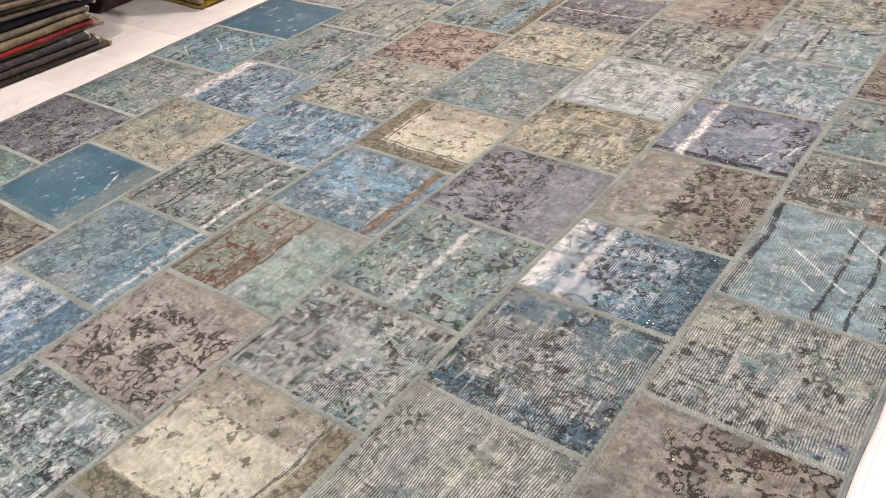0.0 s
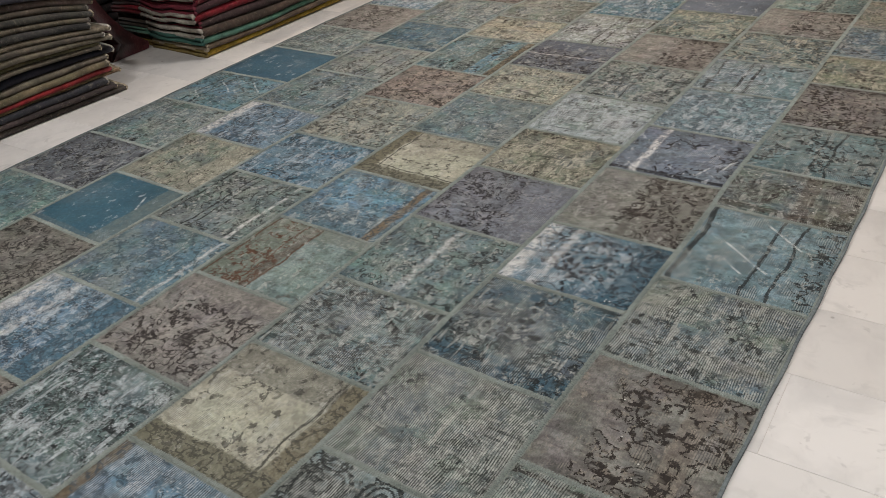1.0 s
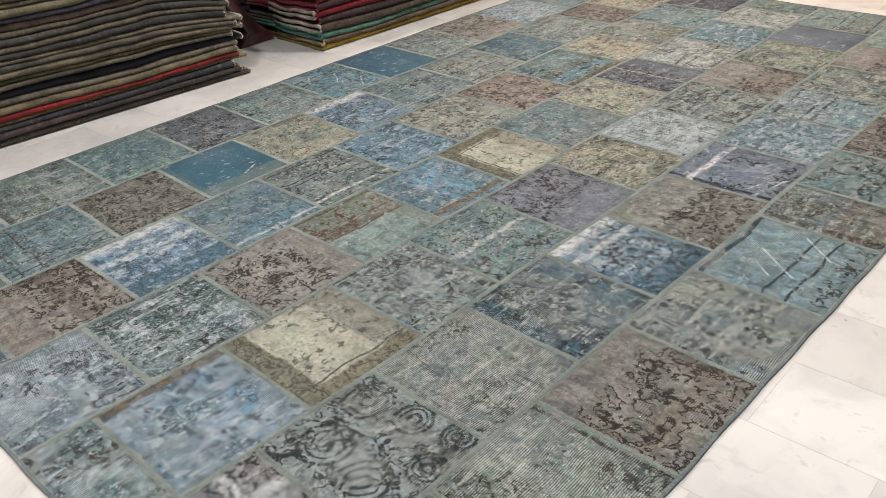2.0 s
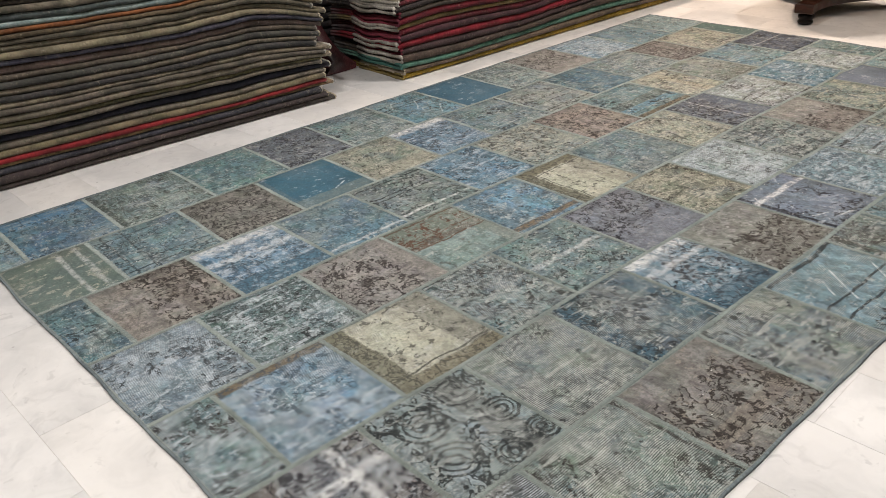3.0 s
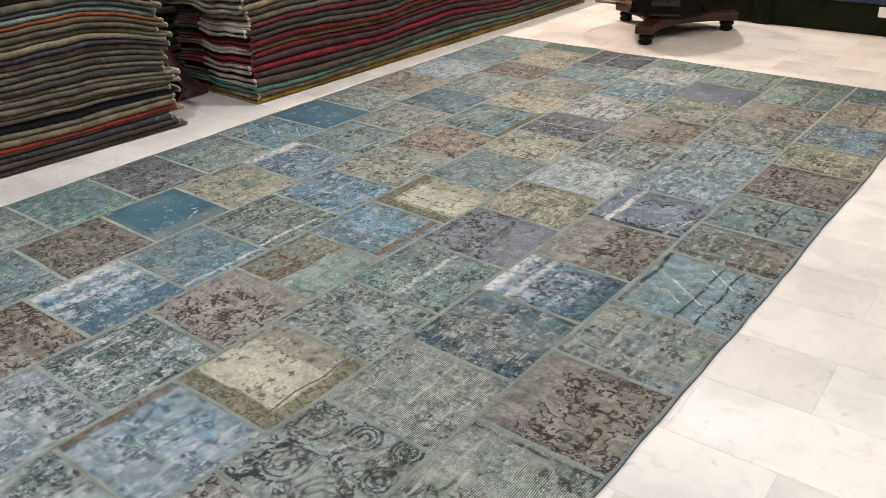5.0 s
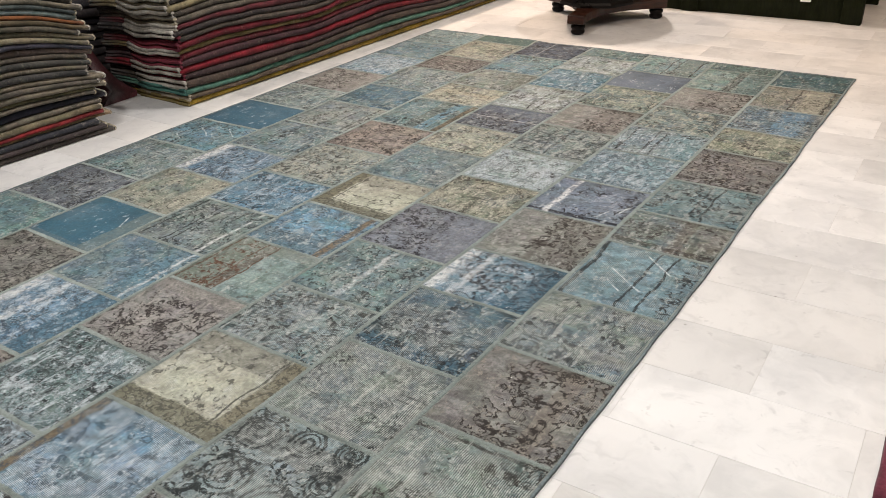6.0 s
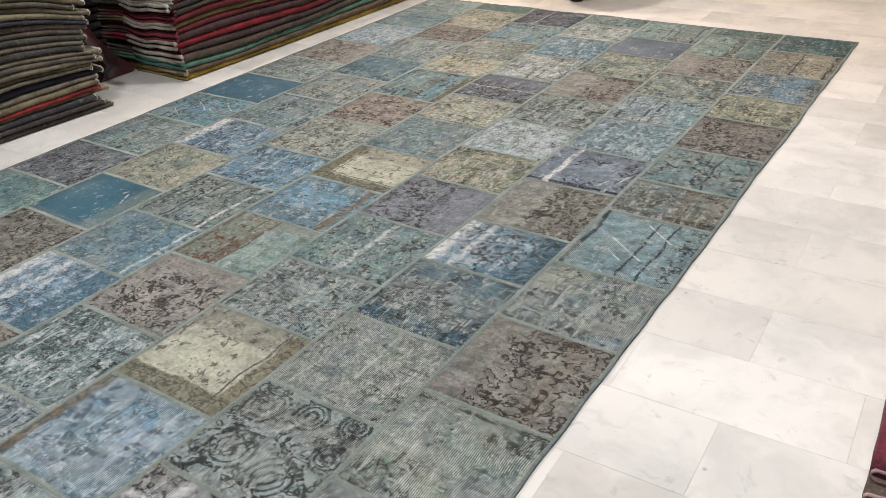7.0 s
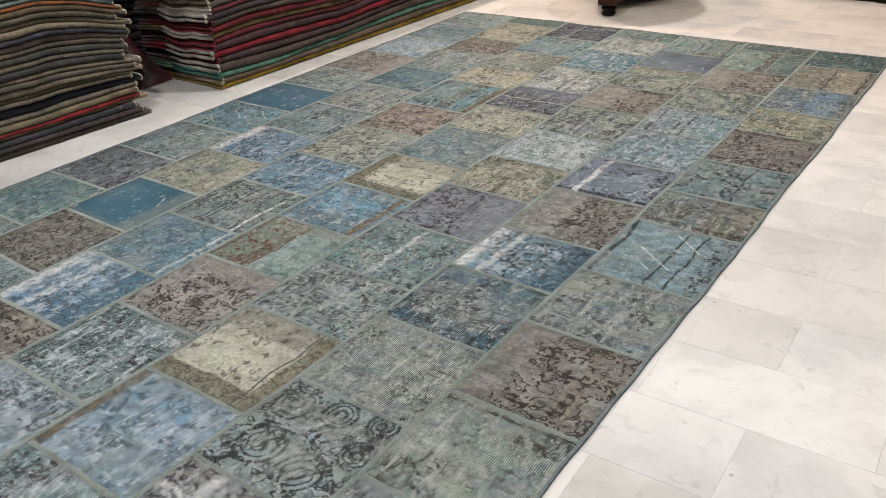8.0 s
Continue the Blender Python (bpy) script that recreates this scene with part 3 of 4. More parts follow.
patch(1, 2.331, 2.759, "beige piece with cream band", C(124, 122, 106), C(116, 118, 106), "faint", UMBER, CREAM, bands=(("u", 0.24, 0.36, C(166, 156, 124), 0.8),), lines=(("u", 0.2, 0.006), ("u", 0.37, 0.008)))
patch(1, 2.759, 3.105, "dark teal piece", C(72, 98, 98), C(64, 88, 90), "speck", dens=0.4, wear=0.1)

patch(2, -1.765, -1.35, "dark plum piece with white threads", C(94, 92, 102), C(118, 108, 98), "curl", PLUM, PALE, dens=0.9, rib=0.7, streaks=(("u", 0.12, 0.15, 0.8), ("v", 0.28, 0.31, 0.7)))
patch(2, -1.35, -0.962, "grey-teal piece with dark ring medallions", C(132, 144, 140), C(122, 132, 126), "curl", C(30, 36, 34), dens=0.6, rib=0.6, wear=0.3, bands=(("v", 0.24, 0.33, C(98, 92, 78), 0.7),), rings=((0.12, 0.12, 0.07), (0.28, 0.10, 0.065), (0.37, 0.22, 0.05), (0.08, 0.29, 0.06), (0.22, 0.32, 0.05), (0.35, 0.34, 0.045)))
patch(2, -0.962, -0.576, "green-grey ribbed piece", C(118, 127, 113), C(106, 116, 112), "floral", dens=0.25, rib=1.0, wear=0.35, bands=(("u", 0.1, 0.19, C(96, 104, 122), 0.4),))
patch(2, -0.576, -0.18, "dark blue and grey piece", C(70, 92, 112), C(98, 108, 108), "floral", dens=0.5, rib=0.7, wear=0.25, bands=(("v", 0.33, 0.39, C(66, 92, 112), 0.8), ("v", 0.02, 0.08, C(58, 86, 108), 0.8)))
patch(2, -0.18, 0.162, "blue piece with bare white corner", C(68, 98, 122), C(92, 112, 128), "curl", PLUM, PALE, dens=0.6, rib=0.6, wear=0.5, bands=(("u", 0.32, 0.42, C(58, 88, 110), 1.0),), streaks=(("u", -0.01, 0.05, 0.75), ("u", 0.1, 0.13, 0.5)), specks=0.4)
patch(2, 0.162, 0.578, "warm grey piece with brown scrolls", C(130, 126, 114), C(122, 119, 110), "curl", C(46, 34, 26), dens=0.55, box=("u", 0.17, 0.45), rib=0.3, wear=0.15, bands=(("u", 0.2, 0.4, C(104, 92, 76), 0.6),), specks=0.2)
patch(2, 0.578, 0.961, "violet-grey piece with white streak", C(106, 108, 124), C(100, 104, 118), "curl", PLUM, PALE, dens=0.12, rib=0.15, wear=0.08, streaks=(("u", 0.075, 0.10, 0.85), ("s", 0.3, 0.05, 0.33, 0.13), ("s", 0.37, 0.12, 0.385, 0.2)), lines=(("v", 0.02, 0.012),), specks=0.6)
patch(2, 0.961, 1.372, "pale teal piece with speckled scrolls", C(114, 134, 136), C(104, 120, 130), "curl", C(78, 88, 96), PALE, dens=0.9, wear=0.55)
patch(2, 1.372, 1.735, "teal piece with black lines", C(112, 126, 120), C(116, 134, 136), "speck", INK, PALE, dens=0.5, rib=0.7, wear=0.3, lines=(("u", 0.05, 0.008), ("u", 0.17, 0.008), ("u", 0.21, 0.008)), bands=(("u", 0.25, 0.42, C(112, 138, 142), 0.6),))
patch(2, 1.735, 2.111, "grey-green piece with cream marks", C(112, 126, 116), C(104, 120, 118), "floral", INK, CREAM, dens=0.5, wear=0.6)
patch(2, 2.111, 2.517, "rose-brown piece with black scrolls", C(134, 123, 114), C(124, 118, 111), "curl", UMBER, dens=0.7, wear=0.2, box=("u", 0.17, 0.45))
patch(2, 2.517, 2.948, "pale sage piece with floral half", C(124, 146, 136), C(118, 138, 128), "faint", INK, dens=0.3, bands=(("u", 0.27, 0.42, C(96, 112, 108), 0.8), ("u", 0.2, 0.26, C(92, 84, 72), 0.7)), lines=(("u", 0.22, 0.005), ("u", 0.25, 0.005)))
patch(2, 2.948, 3.105, "dark sage piece", C(86, 106, 98), C(94, 112, 104), "faint")

patch(3, -1.765, -1.564, "teal piece with pale checks", C(108, 126, 124), C(98, 114, 110), "floral", UMBER, PALE, dens=0.5, rib=0.9, wear=0.4)
patch(3, -1.564, -1.173, "light blue piece with ochre edge", C(104, 130, 160), C(112, 126, 138), "faint", C(58, 72, 88), PALE, dens=0.7, rib=0.8, wear=0.3, bands=(("u", 0.0, 0.035, C(124, 100, 58), 1.0), ("v", 0.33, 0.39, C(100, 118, 132), 0.6)))
patch(3, -1.173, -0.756, "cream piece with olive-brown border", rgb(155, 155, 140), rgb(141, 141, 128), "bloom", C(66, 63, 52), dens=1.3, rib=0.3, wear=0.2, bands=(("v", 0.3, 0.42, C(122, 116, 100), 0.75), ("u", 0.365, 0.43, rgb(101, 97, 82), 1.0), ("v", 0.0, 0.075, rgb(101, 100, 86), 1.0)), lines=(("u", 0.35, 0.005), ("v", 0.065, 0.005)))
patch(3, -0.756, -0.406, "black and white ribbed teal piece", C(116, 132, 132), C(102, 116, 114), "floral", C(36, 34, 32), BONE, dens=0.95, rib=0.85, wear=0.4)
patch(3, -0.406, -0.01, "grey-teal piece with faint flowers", C(110, 128, 122), C(102, 120, 118), "faint", INK, dens=1.0, rib=0.3, wear=0.25, streaks=(("u", 0.2, 0.225, 0.45),))
patch(3, -0.01, 0.392, "dark plum piece with black scrolls", C(108, 104, 113), C(120, 116, 125), "curl", PLUM, C(162, 158, 162), dens=0.9, box=("u", -0.05, 0.3), rib=0.3, wear=0.35, bands=(("u", 0.25, 0.42, C(124, 122, 134), 0.6),))
patch(3, 0.392, 0.747, "olive piece with pale flecks", C(118, 120, 92), C(106, 110, 88), "speck", UMBER, CREAM, dens=0.3, rib=0.5, wear=0.6)
patch(3, 0.747, 1.142, "bleached teal piece", C(140, 152, 142), C(126, 140, 132), "faint", UMBER, PALE, dens=0.4, rib=0.7, wear=0.75, rings=((0.3, 0.16, 0.035),))
patch(3, 1.142, 1.54, "mottled green and white piece", C(116, 128, 116), C(108, 118, 110), "speck", INK, BONE, dens=0.7, rib=0.3, wear=0.7, lines=(("u", 0.2, 0.005), ("u", 0.36, 0.005)))
patch(3, 1.54, 1.933, "rose-grey piece with brown flowers", C(136, 126, 116), C(128, 121, 112), "curl", UMBER, dens=0.5, wear=0.25, box=("u", 0.18, 0.45), bands=(("u", 0.2, 0.4, C(112, 92, 80), 0.45),))
patch(3, 1.933, 2.344, "green piece with cream flecks", C(112, 132, 116), C(104, 122, 112), "floral", INK, CREAM, dens=0.35, wear=0.6, bands=(("v", 0.33, 0.41, C(112, 110, 84), 0.5),))
patch(3, 2.344, 2.708, "plain violet-grey piece", C(108, 110, 126), C(102, 106, 118), "plain", PLUM, PALE, dens=0.2, rib=0.1, wear=0.1, specks=0.3)
patch(3, 2.708, 3.105, "pale teal piece with black lines", C(126, 146, 142), C(118, 138, 134), "faint", UMBER, dens=0.4, lines=(("u", 0.2, 0.006), ("u", 0.25, 0.006), ("u", 0.38, 0.007)), bands=(("u", 0.26, 0.37, C(118, 122, 108), 0.6),))

patch(4, -1.765, -1.39, "blue-grey ribbed piece", C(112, 124, 134), C(104, 114, 120), "curl", C(52, 56, 60), PALE, dens=0.5, rib=0.7, wear=0.5)
patch(4, -1.39, -0.987, "green teal piece with white blots", C(90, 112, 106), C(98, 114, 108), "floral", INK, PALE, dens=0.7, rib=0.3, wear=0.65)
patch(4, -0.987, -0.594, "mauve piece with umber scrolls", C(132, 124, 117), C(122, 114, 111), "curl", C(44, 34, 32), C(178, 164, 148), dens=0.75, box=("v", -0.05, 0.3), rib=0.4, wear=0.4, bands=(("v", 0.32, 0.39, C(140, 130, 116), 0.6),))
patch(4, -0.594, -0.218, "sage piece with red-brown figures", C(116, 135, 122), C(110, 129, 118), "curl", rgb(74, 50, 36), dens=0.55, box=("u", 0.03, 0.2), rib=0.1, wear=0.12, bands=(("u", 0.0, 0.21, C(112, 120, 100), 0.9), ("u", 0.17, 0.205, C(104, 72, 54), 0.6), ("v", 0.31, 0.38, C(140, 140, 118), 0.5)), lines=(("u", 0.02, 0.005), ("u", 0.155, 0.005), ("u", 0.21, 0.005)))
patch(4, -0.218, 0.164, "light blue piece with ochre border", C(106, 140, 172), C(96, 114, 124), "faint", C(56, 66, 76), BONE, dens=0.9, rib=0.3, wear=0.35, bands=(("v", 0.0, 0.12, C(90, 104, 110), 0.7), ("u", 0.355, 0.385, C(128, 102, 58), 1.0)))
patch(4, 0.164, 0.546, "cream piece with olive border", rgb(155, 155, 140), rgb(141, 141, 128), "bloom", C(66, 62, 48), dens=1.3, rib=0.1, wear=0.2, bands=(("v", 0.27, 0.39, C(140, 130, 104), 0.7), ("u", 0.0, 0.06, rgb(100, 97, 82), 1.0), ("v", 0.0, 0.06, rgb(96, 95, 82), 1.0)), lines=(("u", 0.07, 0.004), ("v", 0.07, 0.004)))
patch(4, 0.546, 0.969, "grey-teal piece with faint flowers", C(110, 128, 128), C(104, 120, 120), "faint", C(64, 76, 84), dens=1.0, rib=0.3, wear=0.25, bands=(("u", 0.3, 0.42, C(136, 136, 118), 0.35),))
patch(4, 0.969, 1.335, "beige piece with ribs", C(150, 148, 124), C(136, 140, 122), "speck", UMBER, CREAM, dens=0.3, rib=0.7, wear=0.6, bands=(("v", 0.26, 0.37, C(114, 126, 122), 0.5),), lines=(("v", 0.01, 0.006),))
patch(4, 1.335, 1.702, "dark violet piece with black scrolls", C(92, 92, 106), C(100, 98, 108), "curl", PLUM, BONE, dens=0.7, box=("v", -0.05, 0.24), wear=0.25, streaks=(("v", 0.17, 0.18, 0.6),), bands=(("v", 0.25, 0.37, C(98, 100, 118), 0.7),))
patch(4, 1.702, 2.136, "pale grey piece with black lines", C(144, 148, 136), C(134, 140, 130), "speck", UMBER, PALE, dens=0.4, rib=0.3, wear=0.6, lines=(("u", 0.22, 0.007), ("u", 0.27, 0.007), ("u", 0.39, 0.007)))
patch(4, 2.136, 2.522, "blue-teal piece", C(84, 114, 128), C(92, 120, 132), "speck", C(54, 72, 84), PALE, dens=0.3, wear=0.4)
patch(4, 2.522, 2.896, "bleached grey piece", C(146, 154, 142), C(134, 146, 140), "floral", UMBER, PALE, dens=0.25, wear=0.7)
patch(4, 2.896, 3.105, "teal green piece", C(98, 122, 118), C(106, 126, 120), "faint")

patch(5, -1.765, -1.598, "teal blue piece", C(92, 116, 122), C(88, 110, 110), "speck", wear=0.2, dens=0.3, rib=0.4)
patch(5, -1.598, -1.196, "brown piece with dark scrolls", C(138, 126, 113), C(128, 118, 108), "curl", C(44, 33, 26), C(176, 158, 132), dens=0.75, box=("v", 0.13, 0.45), rib=0.1, wear=0.2, bands=(("v", 0.22, 0.3, C(96, 80, 66), 0.5),))
patch(5, -1.196, -0.808, "white and blue piece", C(92, 114, 140), C(84, 106, 132), "curl", C(56, 66, 80), PALE, dens=0.6, rib=0.3, wear=0.6, bands=(("u", 0.32, 0.43, C(72, 100, 124), 1.0),), streaks=(("u", 0.0, 0.06, 0.7), ("u", 0.13, 0.17, 0.5)))
patch(5, -0.808, -0.424, "teal blue piece with faint flowers", C(106, 124, 128), C(98, 116, 128), "faint", C(62, 78, 86), dens=1.0, rib=0.15, wear=0.15, bands=(("u", 0.3, 0.43, C(96, 128, 152), 0.5),), streaks=(("u", 0.385, 0.40, 0.5),))
patch(5, -0.424, -0.026, "sage piece with dark lines", C(110, 122, 112), C(118, 130, 120), "faint", INK, dens=1.0, rib=0.15, wear=0.2, lines=(("u", 0.035, 0.007), ("u", 0.15, 0.005), ("u", 0.18, 0.005)), streaks=(("u", 0.36, 0.375, 0.6),))
patch(5, -0.026, 0.336, "blue piece with black scrolls", C(76, 106, 134), C(84, 112, 132), "curl", C(44, 54, 66), PALE, dens=0.75, rib=0.15, wear=0.5)
patch(5, 0.336, 0.758, "grey-beige speckled piece", C(130, 136, 126), C(118, 126, 118), "curl", C(62, 60, 54), CREAM, dens=0.75, wear=0.5)
patch(5, 0.758, 1.16, "peach-brown piece with dark spots", C(136, 120, 106), C(124, 112, 104), "curl", UMBER, C(196, 168, 140), dens=0.9, wear=0.4)
patch(5, 1.16, 1.618, "teal piece with blue and ochre bands", C(90, 124, 126), C(100, 118, 114), "speck", INK, dens=0.35, rib=0.3, bands=(("u", 0.2, 0.28, C(104, 108, 90), 0.7), ("u", 0.28, 0.34, C(98, 132, 158), 0.7), ("u", 0.385, 0.43, C(122, 102, 62), 1.0)))
patch(5, 1.618, 1.953, "cream and yellow piece", C(152, 148, 118), C(140, 142, 120), "speck", UMBER, CREAM, dens=0.3, wear=0.7, bands=(("v", 0.16, 0.22, C(172, 150, 104), 0.6),))
patch(5, 1.953, 2.318, "grey-green piece", C(128, 134, 120), C(120, 128, 118), "faint", UMBER, dens=0.6, wear=0.5, bands=(("u", 0.33, 0.43, C(112, 110, 88), 0.7),))
patch(5, 2.318, 2.725, "grey-blue piece", C(102, 128, 140), C(112, 130, 132), "speck", dens=0.3, wear=0.3)
patch(5, 2.725, 3.105, "dark violet piece", C(84, 86, 104), C(78, 80, 96), "curl", PLUM, dens=0.7, wear=0.15, streaks=(("u", 0.15, 0.16, 0.5),))

patch(6, -1.765, -1.424, "olive green piece", C(96, 112, 96), C(104, 118, 106), "plain", INK, CREAM, dens=0.3, rib=0.3, wear=0.35, streaks=(("v", 0.2, 0.22, 0.4), ("v", 0.27, 0.29, 0.4)))
patch(6, -1.424, -1.026, "grey-teal piece with framed lines", C(110, 128, 130), C(104, 122, 124), "faint", C(50, 58, 62), dens=0.9, rib=0.2, wear=0.2, lines=(("u", 0.06, 0.005), ("v", 0.05, 0.006), ("u", 0.39, 0.006), ("v", 0.13, 0.005), ("u", 0.32, 0.005)), specks=0.2)
patch(6, -1.026, -0.637, "grey-brown piece with black flowers", C(108, 104, 94), C(118, 112, 100), "curl", C(40, 36, 32), C(170, 158, 138), dens=0.9, wear=0.3)
patch(6, -0.637, -0.25, "dark blue piece with white scratches", C(60, 94, 118), C(66, 98, 118), "plain", C(40, 60, 78), PALE, dens=0.25, rib=0.08, wear=0.06, bands=(("u", 0.34, 0.44, C(116, 124, 114), 0.6), ("v", 0.0, 0.03, C(108, 118, 112), 0.5)), streaks=(("s", 0.3, 0.3, 0.35, 0.21),))
patch(6, -0.25, 0.146, "olive-beige piece with tan band", C(124, 130, 106), C(116, 126, 112), "faint", UMBER, CREAM, dens=0.4, rib=0.5, wear=0.5, bands=(("u", 0.31, 0.43, C(154, 144, 114), 0.7),))
patch(6, 0.146, 0.511, "blue piece with bare white side", C(86, 106, 130), C(98, 114, 134), "curl", C(50, 56, 66), PALE, dens=0.9, wear=0.5, streaks=(("u", 0.0, 0.06, 0.95),))
patch(6, 0.511, 0.936, "teal grey piece", C(108, 122, 118), C(104, 122, 126), "speck", dens=0.4, rib=0.4, wear=0.35)
patch(6, 0.936, 1.332, "beige piece with lines", C(128, 132, 118), C(120, 130, 122), "faint", UMBER, dens=0.6, wear=0.35, lines=(("u", 0.22, 0.005), ("u", 0.28, 0.005), ("u", 0.38, 0.006)))
patch(6, 1.332, 1.715, "dark blue piece with pale flecks", C(74, 100, 118), C(80, 104, 118), "speck", C(50, 66, 78), C(168, 168, 150), dens=0.3, rib=0.2, wear=0.5)
patch(6, 1.715, 2.134, "grey teal piece", C(126, 138, 130), C(116, 130, 126), "speck", C(66, 74, 74), BONE, dens=0.5, wear=0.5)
patch(6, 2.134, 2.49, "mauve-brown piece with black flowers", C(126, 112, 104), C(118, 108, 102), "curl", UMBER, dens=0.9, wear=0.25)
patch(6, 2.49, 2.94, "beige and olive piece", C(138, 138, 118), C(128, 132, 114), "speck", UMBER, CREAM, dens=0.4, wear=0.5)
patch(6, 2.94, 3.105, "dark green piece", C(86, 106, 96), C(80, 98, 90), "plain", wear=0.1)

patch(7, -1.765, -1.646, "pale teal piece", C(118, 138, 142), C(110, 130, 136), "faint")
patch(7, -1.646, -1.262, "blue piece with bright edge", C(84, 108, 134), C(92, 112, 126), "faint", C(46, 56, 66), dens=0.6, rib=0.3, wear=0.2, bands=(("u", 0.02, 0.12, C(92, 128, 172), 0.7), ("v", 0.0, 0.05, C(98, 128, 152), 0.5)))
patch(7, -1.262, -0.83, "pale green piece with flowers", C(126, 140, 126), C(118, 134, 124), "floral", C(66, 70, 60), dens=0.4, wear=0.2, bands=(("v", 0.0, 0.035, C(72, 74, 62), 0.7),))
patch(7, -0.83, -0.431, "teal green piece", C(102, 128, 122), C(96, 122, 120), "faint", C(66, 78, 80), dens=0.7, wear=0.2, rib=0.2)
patch(7, -0.431, -0.047, "dark violet piece with black scrolls", C(108, 108, 116), C(100, 100, 108), "curl", C(42, 40, 46), BONE, dens=0.95, rib=0.3, wear=0.25)
patch(7, -0.047, 0.362, "teal ribbed piece", C(108, 126, 122), C(116, 130, 122), "speck", dens=0.4, rib=0.5, wear=0.4)
patch(7, 0.362, 0.732, "light blue piece with white scratches", C(108, 136, 148), C(100, 128, 138), "faint", INK, dens=0.7, rib=0.2, wear=0.2, lines=(("u", 0.1, 0.005), ("u", 0.16, 0.005)), streaks=(("s", 0.06, 0.14, 0.17, 0.07), ("s", 0.13, 0.26, 0.27, 0.17), ("s", 0.29, 0.31, 0.41, 0.22), ("s", 0.27, 0.2, 0.31, 0.17)))
patch(7, 0.732, 1.12, "plain dark blue piece", C(66, 96, 120), C(62, 92, 116), "plain", C(48, 72, 92), PALE, dens=0.1, rib=0.04, wear=0.03, specks=0.1)
patch(7, 1.12, 1.485, "grey-green speckled piece", C(124, 136, 128), C(114, 128, 124), "speck", C(72, 76, 72), BONE, dens=0.6, wear=0.5)
patch(7, 1.485, 1.90, "rose-brown piece with dark flowers", C(130, 120, 111), C(136, 126, 116), "curl", C(52, 42, 38), dens=0.7, box=("u", -0.05, 0.34), wear=0.25, bands=(("u", 0.36, 0.46, C(142, 130, 120), 0.7),))
patch(7, 1.90, 2.337, "blue and white worn piece", C(114, 134, 148), C(104, 126, 142), "speck", C(70, 84, 96), PALE, dens=0.3, wear=0.8)
patch(7, 2.337, 2.727, "grey-blue piece", C(106, 128, 138), C(100, 122, 130), "faint", dens=0.4, wear=0.25)
patch(7, 2.727, 3.105, "pale teal piece with dark flowers", C(122, 138, 134), C(114, 132, 130), "curl", C(70, 78, 80), dens=0.5, wear=0.35)


def cloth(name, a, b, scale=90.0, rough=0.85):
    g = Graph(name)
    p = g.place()
    col = g.mix(g.step(g.noise(p, 6.0, 3), 0.35, 0.65), a, b)
    n = g.noise(p, scale, 3, 0.7)
    col = g.dim(col, g.step(n, 0.25, 0.75, 0.7, 1.2))
    return g.finish(col, rough, n, 0.002, 0.5, spec=0.25)


THREAD = cloth("sage_thread", rgb(140, 148, 144), rgb(120, 128, 124), 120.0)
BACKING = cloth("rug_backing", rgb(118, 126, 120), rgb(104, 111, 106))
BINDING = cloth("blue_grey_binding", rgb(108, 116, 117), rgb(86, 94, 97), 90.0)

me = sheet(STRIP_X[7], STRIP_X[0], RUG_NEAR, RUG_FAR, 42, 66, -0.0022, 0.006)
part("backing", me, BACKING, rug, "sage canvas backing between the pieces")


def stitching(runs, half=0.0082, pitch=0.0062, thick=0.0014):
    """Zigzag sewing along straight runs ((x0, y0), (x1, y1)), as thin raised thread."""
    rnd = random.Random(5)
    verts, faces = [], []
    for (xa, ya), (xb, yb) in runs:
        length = math.hypot(xb - xa, yb - ya)
        dx, dy = (xb - xa) / length, (yb - ya) / length
        count = int(length / pitch * 2)
        pts = []
        for k in range(count + 1):
            s = length * k / count
            side = half * (1 if k % 2 else -1) * rnd.uniform(0.7, 1.25)
            drift = 0.0012 * math.sin(s * 9.0 + xa * 5)
            pts.append(drawn_out(xa + dx * s - dy * (side + drift), ya + dy * s + dx * (side + drift)))
        for (x0, y0), (x1, y1) in zip(pts, pts[1:]):
            d = math.hypot(x1 - x0, y1 - y0)
            nx, ny = -(y1 - y0) / d * thick, (x1 - x0) / d * thick
            base = len(verts)
            z0, z1 = rug_z(x0, y0) + 0.0006, rug_z(x1, y1) + 0.0006
            verts += [(x0 + nx, y0 + ny, z0), (x0, y0, z0 + 0.0013), (x0 - nx, y0 - ny, z0),
                      (x1 + nx, y1 + ny, z1), (x1, y1, z1 + 0.0013), (x1 - nx, y1 - ny, z1)]
            faces += [(base, base + 1, base + 4, base + 3), (base + 1, base + 2, base + 5, base + 4)]
    return mesh_of("stitching", verts, faces)


for k in range(1, 7):
    part("long_seam", stitching([((STRIP_X[k], RUG_NEAR), (STRIP_X[k], RUG_FAR))]), THREAD, rug, "zigzag sage sewing thread")
for s, ends in SEAMS.items():
    part("cross_seam", stitching([((STRIP_X[s] + 0.01, y), (STRIP_X[s - 1] - 0.01, y)) for y in ends[:-1]]), THREAD, rug, "zigzag sage sewing thread")


